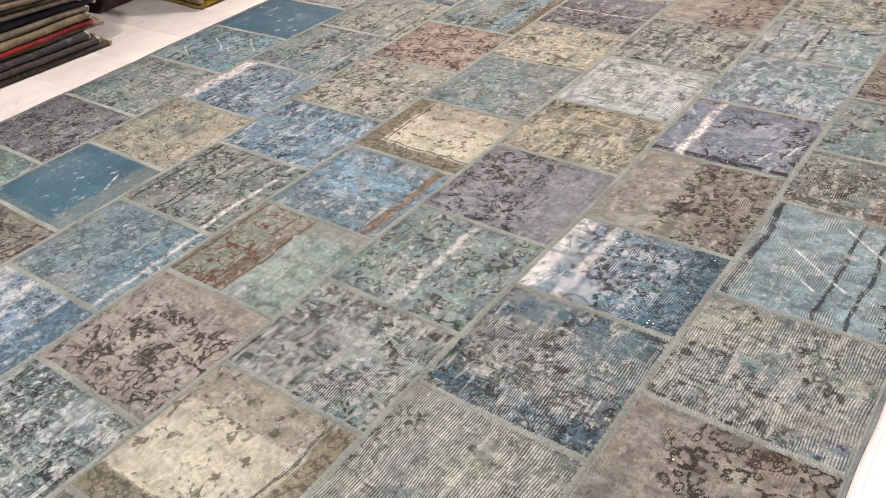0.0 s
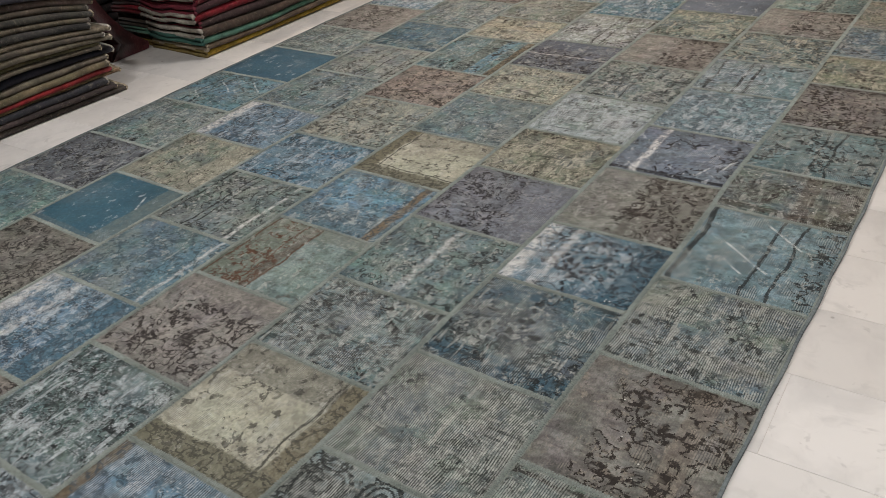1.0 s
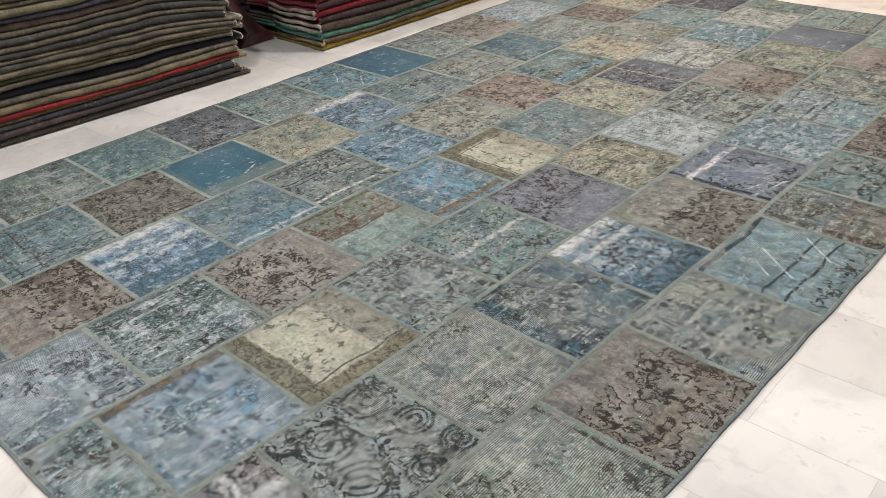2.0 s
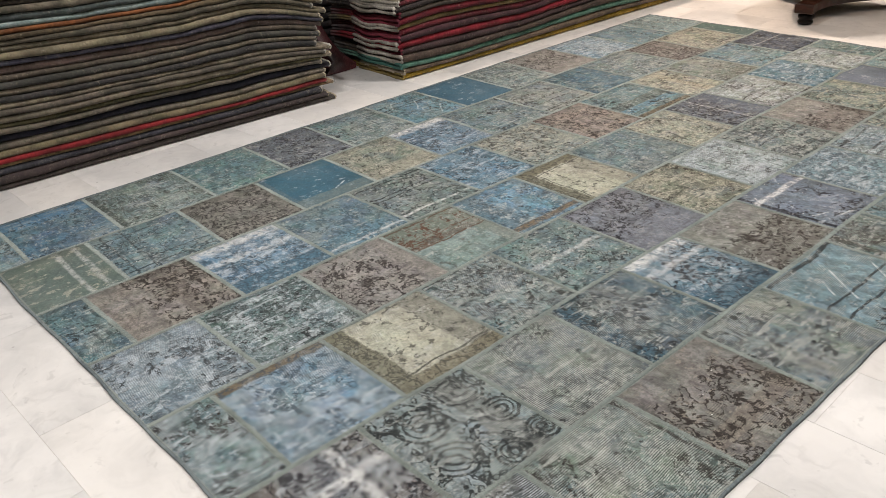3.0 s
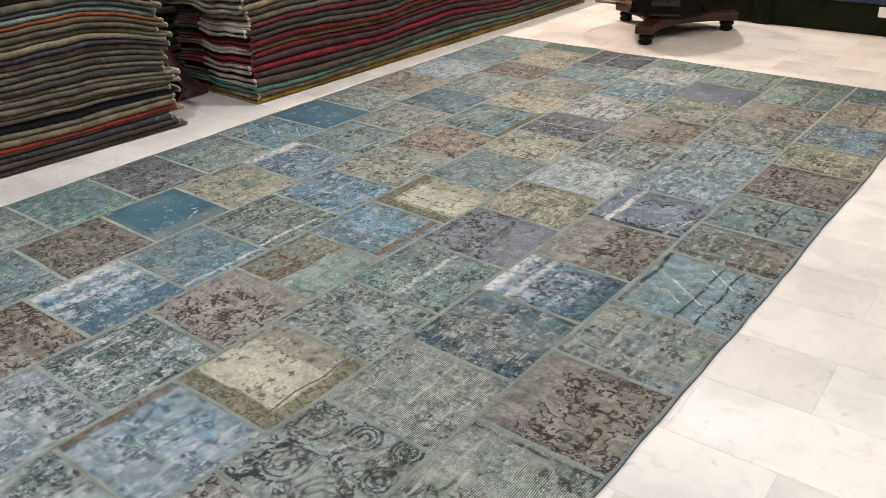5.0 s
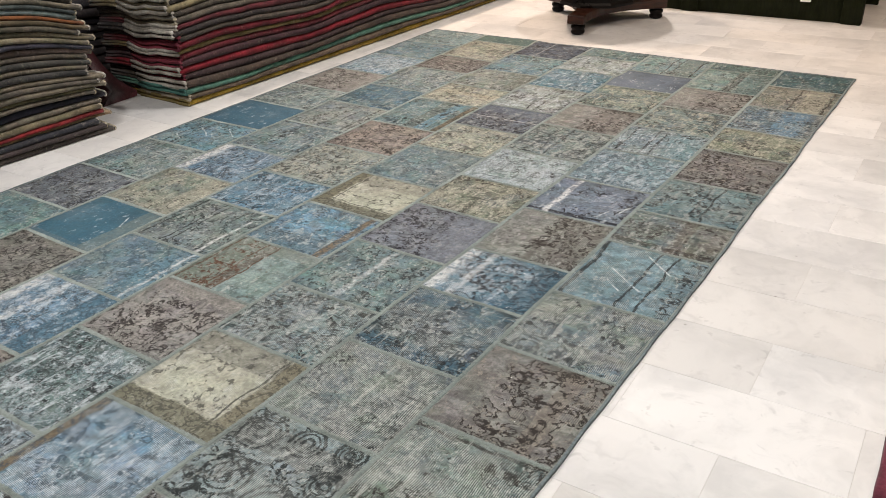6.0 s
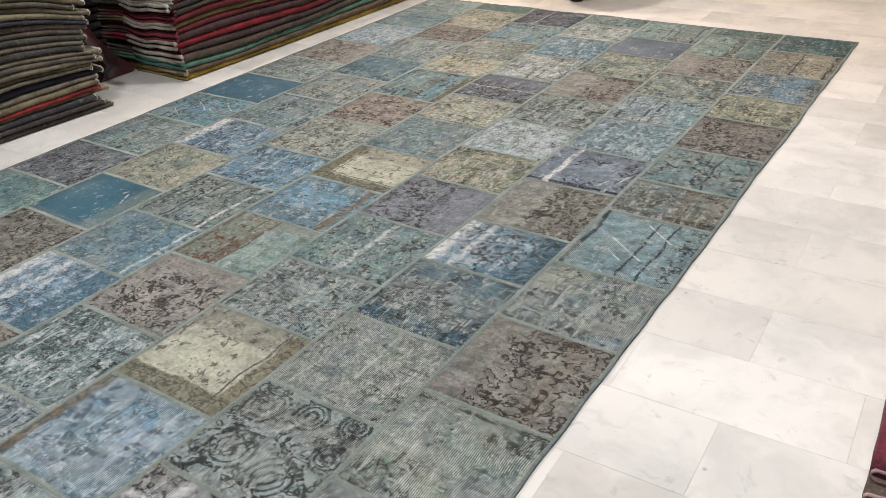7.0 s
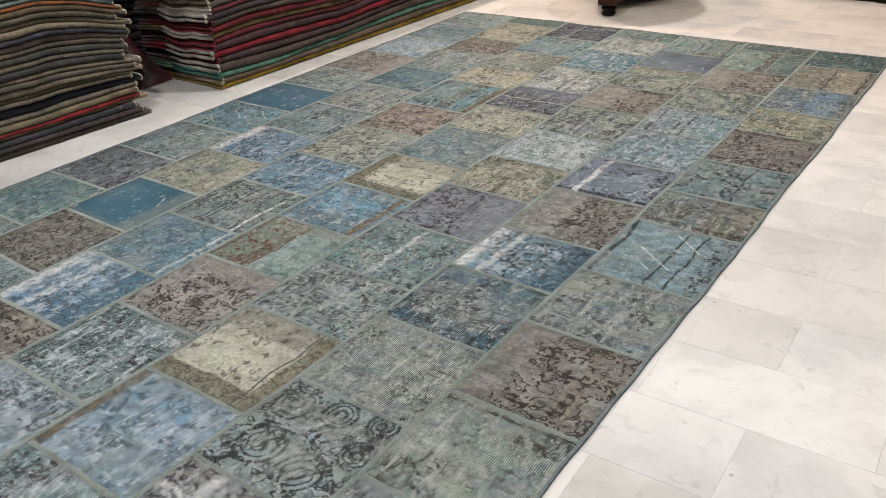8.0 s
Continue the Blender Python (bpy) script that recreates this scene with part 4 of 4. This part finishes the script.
def binding(xa, ya, xb, yb):
    """A rounded cloth edge along one side."""
    length = math.hypot(xb - xa, yb - ya)
    dx, dy = (xb - xa) / length, (yb - ya) / length
    count = int(length / 0.04)
    ring = [(-0.0046, 0.0), (-0.004, 0.6), (-0.0016, 0.9), (0.0018, 0.9), (0.0042, 0.5), (0.0042, -0.6), (-0.0038, -0.6)]
    verts, faces = [], []
    for k in range(count + 1):
        s = length * k / count
        x, y = xa + dx * s, ya + dy * s
        drift = 0.002 * math.sin(s * 7.0) + 0.0015 * math.sin(s * 23.0)
        z = rug_z(x, y)
        for a, b in ring:
            verts.append((*drawn_out(x - dy * (a + drift), y + dx * (a + drift)), max(0.0005, z + (0.0028 * b if b > 0 else (z - 0.0005) * b / 0.6))))
    n = len(ring)
    for k in range(count):
        for i in range(n):
            faces.append((k * n + i, k * n + (i + 1) % n, (k + 1) * n + (i + 1) % n, (k + 1) * n + i))
    faces += [tuple(range(n)), tuple(range(count * n, count * n + n))]
    return mesh_of("binding", verts, faces, smooth=True)


for a in ((0, RUG_NEAR, 0, RUG_FAR), (0, RUG_FAR, STRIP_X[7], RUG_FAR), (STRIP_X[7], RUG_FAR, STRIP_X[7], RUG_NEAR), (STRIP_X[7], RUG_NEAR, 0, RUG_NEAR)):
    part("edge_binding", binding(*a), BINDING, rug, "blue-grey cloth edge binding")

# ---- stacks of folded carpets ----
def pile(name, a, b, mottle, scale=55.0):
    """Carpet pile of a folded carpet, ribbed across the fold where the knots open."""
    g = Graph(name)
    p = g.place()
    r = g.rand()
    q = g.vmath("ADD", p, g.join(g.math("MULTIPLY", r, 23.0), 0.0, g.math("MULTIPLY", r, 11.0)))
    col = g.mix(g.step(g.noise(q, 7.0, 4, 0.65), 0.35, 0.68), a, b)
    col = g.mix(0.12, col, g.noise(q, 11.0, 3, 0.6, colour=True), "OVERLAY")
    ticks = g.noise(g.vmath("MULTIPLY", q, (1.0, 1.3, 1.0)), scale, 4, 0.8)
    worn = g.math("MULTIPLY", g.step(ticks, 0.52, 0.68), g.step(g.noise(q, 13.0, 3, 0.6), 0.42, 0.6, 0.25, 1.0))
    col = g.mix(g.math("MULTIPLY", worn, mottle), col, rgb(168, 158, 142))
    spots = g.step(g.noise(q, 26.0, 3, 0.7), 0.54, 0.66)
    col = g.mix(g.math("MULTIPLY", spots, 0.65), col, tuple(0.4 * c for c in a[:3]) + (1,))
    col = g.mix(g.math("MULTIPLY", g.step(ticks, 0.5, 0.36), 0.5), col, tuple(0.4 * c for c in a[:3]) + (1,))
    return g.finish(col, 0.9, ticks, 0.003, 0.6, spec=0.2, sheen=0.1)


PILES = {}


def pile_of(r, g, b, mottle=0.35):
    key = (r, g, b, mottle)
    if key not in PILES:
        PILES[key] = pile("carpet_pile", rgb(r * 0.89, g * 0.89, b * 0.88), rgb(r * 0.57, g * 0.58, b * 0.58), mottle)
    return PILES[key]


WOOL = cloth("pale_wool_edge", rgb(176, 166, 146), rgb(140, 130, 112), 200.0)
GREYWOOL = cloth("grey_wool_edge", rgb(176, 171, 162), rgb(124, 119, 111), 70.0)


def folded_carpet(label, group, origin, along, length, depth, low, high, material, trim, seed, first_end, last_end, nose, heave=0.0, edge=0.005):
    """A carpet folded double. origin: a floor corner; along: unit direction of its fold; low and high: heights of its two faces
    as functions of the distance along; first_end, last_end: how far it stands out or back at each end; nose: the fold's set-back."""
    rnd = random.Random(seed)
    ax, ay = along
    bx, by = -ay, ax
    steps = max(6, int(length / 0.07))
    s0, s1 = -first_end, length + last_end
    ring_n = 0
    verts, faces = [], []
    backs = [depth * f for f in (0.1, 0.18, 0.27, 0.37, 0.48, 0.62, 0.8, 1.0)]

    def rise(q, z):
        """The heap heaves a little from front to back, all layers alike."""
        return min(1.0, z / 0.25) * heave * (math.sin(q * 13.0 + 0.6) + 0.6 * math.sin(q * 27.0 + 2.0) - 0.2)

    for k in range(steps + 1):
        f = k / steps
        s = s0 + (s1 - s0) * f
        z0, z1 = low(s), high(s)
        t = z1 - z0
        d0 = nose + 0.007 * noise.noise(Vector((s * 2.2, seed * 3.7, 0))) + 0.003 * noise.noise(Vector((s * 9.0, seed * 3.7, 4)))
        ring = [(d, 0.0) for d in reversed(backs)]
        ring += [(0.5 * t - 0.5 * t * math.cos(a), 0.5 + 0.5 * math.sin(a)) for a in (-1.5, -1.0, -0.5, 0.0, 0.5, 1.0, 1.5)]
        ring += [(d, 1.0) for d in backs] + [(d, 0.56) for d in reversed(backs)]
        ring += [(0.5 * t, 0.55), (0.42 * t, 0.5), (0.5 * t, 0.45)] + [(d, 0.44) for d in backs]
        ring_n = len(ring)
        for d, h in ring:
            q = d + d0
            wob = 0.010 * noise.noise(Vector((q * 7.0, seed * 1.3, s * 0.5))) if k in (0, steps) else 0.0
            verts.append((origin[0] + ax * (s + wob) + bx * q, origin[1] + ay * (s + wob) + by * q, z0 + t * h + rise(q, z0 + t * h)))
    for k in range(steps):
        for i in range(ring_n):
            j = (i + 1) % ring_n
            faces.append((k * ring_n + i, k * ring_n + j, (k + 1) * ring_n + j, (k + 1) * ring_n + i))
    faces += [tuple(reversed(range(ring_n))), tuple(range(steps * ring_n, steps * ring_n + ring_n))]
    me = mesh_of("folded_carpet", verts, faces, material, smooth=True)
    ob = new("folded_carpet", me)
    tagged(ob, label, "carpet", group)
    # overcast edge along the open end
    for k, out in ((0, -1), (steps, 1)):
        tv, tf = [], []
        base = verts[k * ring_n:(k + 1) * ring_n]
        nb = len(backs)
        path = base[2:nb] + base[nb:nb + 7] + base[nb + 7:nb + 7 + nb - 2]
        rad = edge
        for n, p in enumerate(path):
            rr = rad * rnd.uniform(0.75, 1.3)
            cx, cy = p[0] + ax * out * 0.002, p[1] + ay * out * 0.002
            inward = 0.003 if n < len(path) / 2 else -0.003
            for a in range(5):
                w = a * 2 * math.pi / 5
                tv.append((cx + ax * rr * math.cos(w) + bx * 0.002, cy + ay * rr * math.cos(w) + by * 0.002, p[2] + inward + rr * math.sin(w)))
        for n in range(len(path) - 1):
            for a in range(5):
                tf.append((n * 5 + a, n * 5 + (a + 1) % 5, n * 5 + 5 + (a + 1) % 5, n * 5 + 5 + a))
        tf += [tuple(reversed(range(5))), tuple(range(len(path) * 5 - 5, len(path) * 5))]
        part("selvage", mesh_of("selvage", tv, tf, smooth=True), trim, ob, "overcast woollen edge")
    return ob


def stack(group, origin, angle, length, depth, layers, thick, seed, end_sag=0.0, sag_at=1, lean=0.0, jut=0.03, wool=WOOL, heave=0.0, trims=(), edge=0.005):
    """Folded carpets lying on one another. layers: (label, material, relative thickness) from the floor up."""
    rnd = random.Random(seed)
    along = (math.sin(math.radians(angle)), math.cos(math.radians(angle)))
    tops = [lambda s: 0.0015]
    for n, (label, material, rel) in enumerate(layers):
        under = tops[-1]
        t = thick * rel
        ph = rnd.uniform(0, 50)

        def upper(s, under=under, t=t, ph=ph):
            f = s / length if sag_at else 1 - s / length
            thin = 1 - end_sag * max(0.0, (f - 0.55) / 0.45) ** 2
            return under(s) + 0.0018 + t * thin * (1 + 0.5 * noise.noise(Vector((s * 1.3, ph, 0))) + 0.08 * noise.noise(Vector((s * 6.0, ph, 3))))

        def lower(s, under=under):
            return under(s) + 0.0018

        wave = 0.5 + 0.5 * math.sin(n * 0.55 + seed)
        nose = 0.012 * rnd.uniform(-1, 1) + 0.012 * wave
        last = rnd.uniform(-1, 1) * jut - lean * n
        trim = trims[n] if n < len(trims) else wool if rnd.random() < 0.7 else GREYWOOL
        folded_carpet(label, group, origin, along, length, depth, lower, upper, material, trim, seed * 100 + n,
                      rnd.uniform(-1, 1) * jut, last, nose, heave, edge)
        tops.append(upper)


def L(r, g, b, kind, rel=1.0, mottle=0.35):
    return ("folded " + kind + " carpet lying in a stack", pile_of(r, g, b, mottle), rel)


# long stack by the middle of the rug
LONG = [
    L(74, 68, 64, "dark brown", 0.8), L(84, 72, 72, "plum-brown"), L(62, 62, 70, "dark navy"), L(176, 146, 112, "tan", 0.55, 0.1),
    L(150, 44, 48, "red", 0.8, 0.1), L(128, 116, 92, "mottled taupe", 1.0, 0.5), L(120, 112, 100, "taupe"), L(44, 44, 58, "navy black", 1.3, 0.05),
    L(112, 104, 92, "taupe", 0.8), L(120, 114, 84, "olive taupe", 0.7), L(138, 128, 112, "pale taupe"), L(112, 104, 94, "taupe", 0.8),
    L(136, 126, 108, "fawn", 0.8, 0.5), L(66, 64, 64, "charcoal"), L(116, 106, 92, "taupe", 0.9), L(78, 76, 72, "dark grey"),
    L(98, 88, 78, "brown grey", 0.8), L(130, 110, 104, "rose taupe"), L(86, 84, 100, "violet navy", 0.8), L(140, 130, 108, "fawn", 1.1, 0.5),
    L(132, 122, 102, "fawn", 1.0, 0.5), L(112, 104, 90, "taupe", 0.9), L(104, 90, 70, "brown", 0.8), L(146, 90, 54, "rust orange", 0.8, 0.1),
    L(150, 166, 166, "pale teal", 1.0, 0.5), L(86, 94, 94, "dark teal", 0.9), L(118, 110, 96, "taupe"), L(72, 66, 62, "dark brown"), L(124, 114, 98, "taupe"),
]
stack("long stack of folded carpets", (-3.535, -3.0), 4.1, 3.33, 0.8, LONG, 0.0325, 11, end_sag=0.22, jut=0.05, heave=0.005, edge=0.008)

# stack towards the far end
FAR = [
    L(186, 156, 62, "mustard", 0.9, 0.2), L(112, 96, 82, "brown", 0.95), L(94, 140, 124, "sea green", 0.9, 0.3), L(84, 70, 62, "dark brown", 0.9),
    L(74, 56, 58, "dark plum", 1.0), L(146, 30, 46, "crimson", 1.1, 0.2), L(80, 52, 58, "dark plum", 0.9), L(112, 34, 46, "maroon", 0.9, 0.25),
    L(140, 122, 80, "olive tan", 0.8, 0.4), L(124, 32, 46, "maroon", 1.0, 0.3), L(96, 86, 78, "dark taupe", 1.0), L(66, 58, 58, "charcoal", 0.9),
    L(110, 46, 54, "dark maroon", 0.9, 0.1), L(122, 112, 100, "taupe", 1.0), L(86, 78, 70, "dark taupe", 0.9), L(164, 150, 116, "straw", 1.0, 0.4),
    L(70, 66, 64, "charcoal"), L(112, 104, 92, "taupe"), L(92, 84, 76, "grey brown"), L(126, 116, 100, "taupe"), L(74, 68, 64, "dark brown"), L(118, 108, 94, "taupe"),
]
WINE, SEA, OCHRE = (cloth(nm, a, b, 200.0) for nm, a, b in (
    ("wine_wool_edge", rgb(122, 52, 64), rgb(86, 34, 44)), ("sea_green_wool_edge", rgb(72, 112, 104), rgb(54, 88, 82)), ("ochre_wool_edge", rgb(132, 116, 72), rgb(104, 92, 58))))
FAR_EDGES = [OCHRE, WOOL, SEA, GREYWOOL, WINE, GREYWOOL, WINE, WINE, GREYWOOL, WINE, WINE, GREYWOOL, GREYWOOL, WOOL, GREYWOOL, GREYWOOL, WOOL, GREYWOOL, GREYWOOL]
stack("far stack of folded carpets", (-3.235, 0.845), 1.6, 3.75, 0.75, FAR, 0.037, 23, end_sag=0.05, jut=0.025, wool=GREYWOOL, heave=0.010, trims=FAR_EDGES, edge=0.012)

# carpets in the gap behind
BACKSTACK = [L(48, 46, 52, "charcoal", 1.5, 0.1), L(42, 40, 46, "black", 1.5, 0.1), L(52, 46, 50, "charcoal", 1.5, 0.1)] * 7
stack("dark carpets behind the gap", (-4.28, 0.1), 1.5, 1.0, 0.5, BACKSTACK, 0.033, 31, jut=0.01, wool=cloth("dark_edge", rgb(70, 62, 62), rgb(50, 46, 48)))


def slumped_carpet():
    """A thick carpet sliding off the heap behind, its foot on the floor."""
    line = [(0.36, 0.86), (0.44, 0.70), (0.52, 0.52), (0.59, 0.37), (0.66, 0.24), (0.73, 0.14), (0.80, 0.075), (0.845, 0.045)]
    nx = 14
    verts, faces = [], []
    m = len(line)
    ring = line + [(0.85, 0.024), (0.84, 0.004), (0.60, 0.003)] + [(y - 0.05, max(0.01, z - 0.06)) for y, z in reversed(line[:-2])]
    n = len(ring)
    for i in range(nx + 1):
        x = -3.72 - 0.5 * i / nx
        for j, (y, z) in enumerate(ring):
            soft = 0.012 * noise.noise(Vector((x * 9, y * 7, 2.0))) if j < m else 0.0
            verts.append((x, y - 0.06 * i / nx + soft, z + 0.5 * soft))
    for i in range(nx):
        for j in range(n):
            k = (j + 1) % n
            faces.append((i * n + j, i * n + k, (i + 1) * n + k, (i + 1) * n + j))
    faces += [tuple(range(n)), tuple(range(nx * n, nx * n + n))]
    ob = part("slumped_carpet", mesh_of("slumped_carpet", verts, faces, smooth=True), pile_of(84, 38, 42, 0.08))
    tagged(ob, "dark maroon carpet slumped in the gap between stacks", "carpet")


slumped_carpet()

# low stack on the open floor
LOW = [L(96, 72, 62, "brown", 0.9, 0.4), L(62, 50, 52, "charcoal plum", 0.9), L(128, 112, 100, "taupe", 0.8, 0.4), L(112, 44, 62, "burgundy", 1.0, 0.12)]
PINKWOOL = cloth("pink_grey_edge", rgb(178, 150, 150), rgb(142, 118, 118), 200.0)


def low_stack():
    """Folded carpets whose fold faces the aisle; a mirrored run so that the depth goes the other way."""
    rnd = random.Random(9)
    z = 0.0015
    for n, (label, material, rel) in enumerate(LOW):
        t = 0.032 * rel
        y_near = -0.63 + rnd.uniform(-0.02, 0.02) - (0.0 if n == 3 else 0.004)
        folded_carpet(label, "low stack of burgundy carpets", (0.642, 0.95), (0.027, -0.99964), 0.95 - y_near, 0.7,
                      lambda s, z=z: z, lambda s, z=z, t=t: z + t * (1 + 0.12 * noise.noise(Vector((s * 3.0, z * 40, 1)))) - 0.001,
                      material, PINKWOOL, 900 + n, 0.0, 0.0, rnd.uniform(0.0, 0.012))
        z += t * 1.14


low_stack()


# small pale pile beyond the far stack
PALE_PILE = [L(176, 166, 158, "pale grey", 1.0, 0.3), L(92, 98, 112, "slate blue", 0.9), L(196, 188, 180, "off-white", 1.0, 0.2), L(84, 84, 92, "slate", 0.9), L(170, 160, 150, "pale grey", 0.9)]
stack("small pile beside the bench", (-3.06, 4.68), 90.0, 0.36, 0.4, PALE_PILE, 0.03, 57, jut=0.015)

# ---- pedestal table ----
TABLE = (-2.04, 3.925)
table = new("pedestal_table")
table.location = (*TABLE, 0)
tagged(table, "round dark mahogany pedestal table on three bun feet", "table")
FEET = [math.radians(a) for a in (-82, 35, 156)]


def bun_foot():
    return lathe_bm([(0.030, 0.0), (0.043, 0.004), (0.052, 0.016), (0.052, 0.026), (0.043, 0.036), (0.047, 0.042), (0.055, 0.054), (0.053, 0.066), (0.040, 0.076), (0.036, 0.082)], 24)


for a in FEET:
    f = part("bun_foot", bun_foot(), EBONY, table, "turned dark bun foot")
    f.location = (0.47 * math.cos(a), 0.47 * math.sin(a), 0)


def tripod_base():
    """A three-cornered plinth with hollow sides and blunt corners."""
    outline = []
    for k, a in enumerate(FEET):
        b = FEET[(k + 1) % 3] + (2 * math.pi if k == 2 else 0)
        tip = 0.54
        for off in (-0.115, 0.115):
            outline.append((tip * math.cos(a + off), tip * math.sin(a + off)))
        p, q = outline[-1], (tip * math.cos(b - 0.115), tip * math.sin(b - 0.115))
        mid = ((a + b) / 2)
        c = (0.02 * math.cos(mid), 0.02 * math.sin(mid))
        for n in range(1, 10):
            f = n / 10
            outline.append(tuple((1 - f) ** 2 * u + 2 * f * (1 - f) * w + f * f * v for u, w, v in zip(p, c, q)))
    bm = bmesh.new()
    lower = [bm.verts.new((x, y, 0.083)) for x, y in outline]
    upper = [bm.verts.new((x, y, 0.15)) for x, y in outline]
    n = len(outline)
    for i in range(n):
        bm.faces.new((lower[i], lower[(i + 1) % n], upper[(i + 1) % n], upper[i]))
    bm.faces.new(list(reversed(lower)))
    bm.faces.new(upper)
    bmesh.ops.recalc_face_normals(bm, faces=bm.faces[:])
    rims = [e for e in bm.edges if abs(e.verts[0].co.z - e.verts[1].co.z) < 1e-5]
    bmesh.ops.bevel(bm, geom=rims, offset=0.008, segments=2, profile=0.5, affect="EDGES")
    return bm


part("base", tripod_base(), MAHOGANY, table, "reddish three-cornered base with hollow sides")
col_bm = lathe_bm([(0.30, 0.15), (0.30, 0.17), (0.285, 0.185), (0.28, 0.24), (0.25, 0.28), (0.19, 0.34), (0.14, 0.42), (0.135, 0.55), (0.155, 0.62), (0.2, 0.68), (0.22, 0.7)], 8, False)
part("pedestal", col_bm, EBONY, table, "dark faceted pedestal column")
part("tabletop", lathe_bm([(0.42, 0.70), (0.435, 0.703), (0.45, 0.712), (0.455, 0.722), (0.452, 0.735), (0.44, 0.74)], 56), MAHOGANY, table, "round polished mahogany tabletop")

# ---- green display bench at the back ----
bench = new("display_bench")
bench.location = (0, 4.56, 0)
tagged(bench, "dark green painted wooden display bench on the marble floor", "bench")
BX0, BX1 = -2.62, -0.24
part("kick_board", box_bm(BX0, BX1, 0.012, 0.04, 0.0, 0.225, 0.004), GREEN, bench)
for x in (-2.55, -1.51, -0.3):
    part("post", box_bm(x - 0.07, x + 0.07, -0.02, 0.06, 0.0, 0.62, 0.006), GREEN, bench)
part("rail", box_bm(BX0, BX1, 0.0, 0.05, 0.227, 0.262, 0.005), painted_wood("navy_paint", rgb(48, 62, 92), rgb(36, 46, 72), 0.4, (14, 2, 3)), bench, "navy painted rail")
part("side_board", box_bm(BX0, BX1, 0.02, 0.04, 0.264, 0.55, 0.004), GREEN, bench)
part("top", box_bm(BX0 - 0.03, BX1 + 0.06, -0.04, 0.85, 0.622, 0.66, 0.008), GREEN, bench)
part("back_board", box_bm(BX0, BX1, 0.78, 0.82, 0.0, 0.62, 0.004), GREEN, bench)
tag = part("price_tag", box_bm(-0.675, -0.6, -0.001, 0.001, -0.037, 0.037), plaster("white_card", rgb(240, 240, 236)))
tag.location, tag.rotation_euler = (0, 4.568, 0.173), (0.0, 0.0, 0.0)
tagged(tag, "small blank white card tag on the green bench", "tag")

# ---- marble tiles, laid in running bond ----
TILE_L, TILE_W, JOINT = 0.61, 0.2895, 0.001
TURN = math.radians(1.5)


def tile_mesh(length, width):
    b = 0.0010
    x, y = length / 2 - JOINT / 2, width / 2 - JOINT / 2
    verts = [(-x, -y, -0.005), (x, -y, -0.005), (x, y, -0.005), (-x, y, -0.005),
             (-x, -y, -b * 0.5), (x, -y, -b * 0.5), (x, y, -b * 0.5), (-x, y, -b * 0.5),
             (-x + b, -y + b, 0), (x - b, -y + b, 0), (x - b, y - b, 0), (-x + b, y - b, 0)]
    faces = [(8, 9, 10, 11)]
    for lo, hi in ((0, 4), (4, 8)):
        for i in range(4):
            j = (i + 1) % 4
            faces.append((lo + i, lo + j, hi + j, hi + i))
    return mesh_of("tile", verts, faces, MARBLE)


TILE = tile_mesh(TILE_L, TILE_W)
rnd = random.Random(3)
rest_v, rest_f = [], []
for row in range(-17, 26):
    for colm in range(-9, 8):
        lx = 0.318 + (colm + 0.5) * TILE_L + (0.5 * TILE_L if row % 2 else 0.0) - 0.32
        ly = -0.2 + (row + 0.5) * TILE_W + 0.0
        x = 0.32 + lx * math.cos(TURN) - ly * math.sin(TURN)
        y = lx * math.sin(TURN) + ly * math.cos(TURN)
        if not (X0 + 0.33 < x < X1 - 0.33 and Y0 + 0.2 < y < Y1 - 0.2):
            continue
        if -4.0 < x < 1.5 and -2.5 < y < 4.95:
            under = -2.7 < x < -0.33 and -1.6 < y < 2.95
            if not under:
                t = new("tile", TILE)
                t.parent = floor
                t.matrix_basis = Matrix.Translation((x, y, rnd.uniform(-0.0001, 0.0001))) @ Matrix.Rotation(TURN + rnd.uniform(-0.0006, 0.0006), 4, "Z")
                continue
        base = len(rest_v)
        m = Matrix.Translation((x, y, 0)) @ Matrix.Rotation(TURN, 4, "Z")
        rest_v += [tuple(m @ v.co) for v in TILE.vertices]
        rest_f += [tuple(base + i for i in f.vertices) for f in TILE.polygons]
rest = part("outer_tiles", mesh_of("outer_tiles", rest_v, rest_f, MARBLE), None, floor)
tagged(rest, kind="stuff")
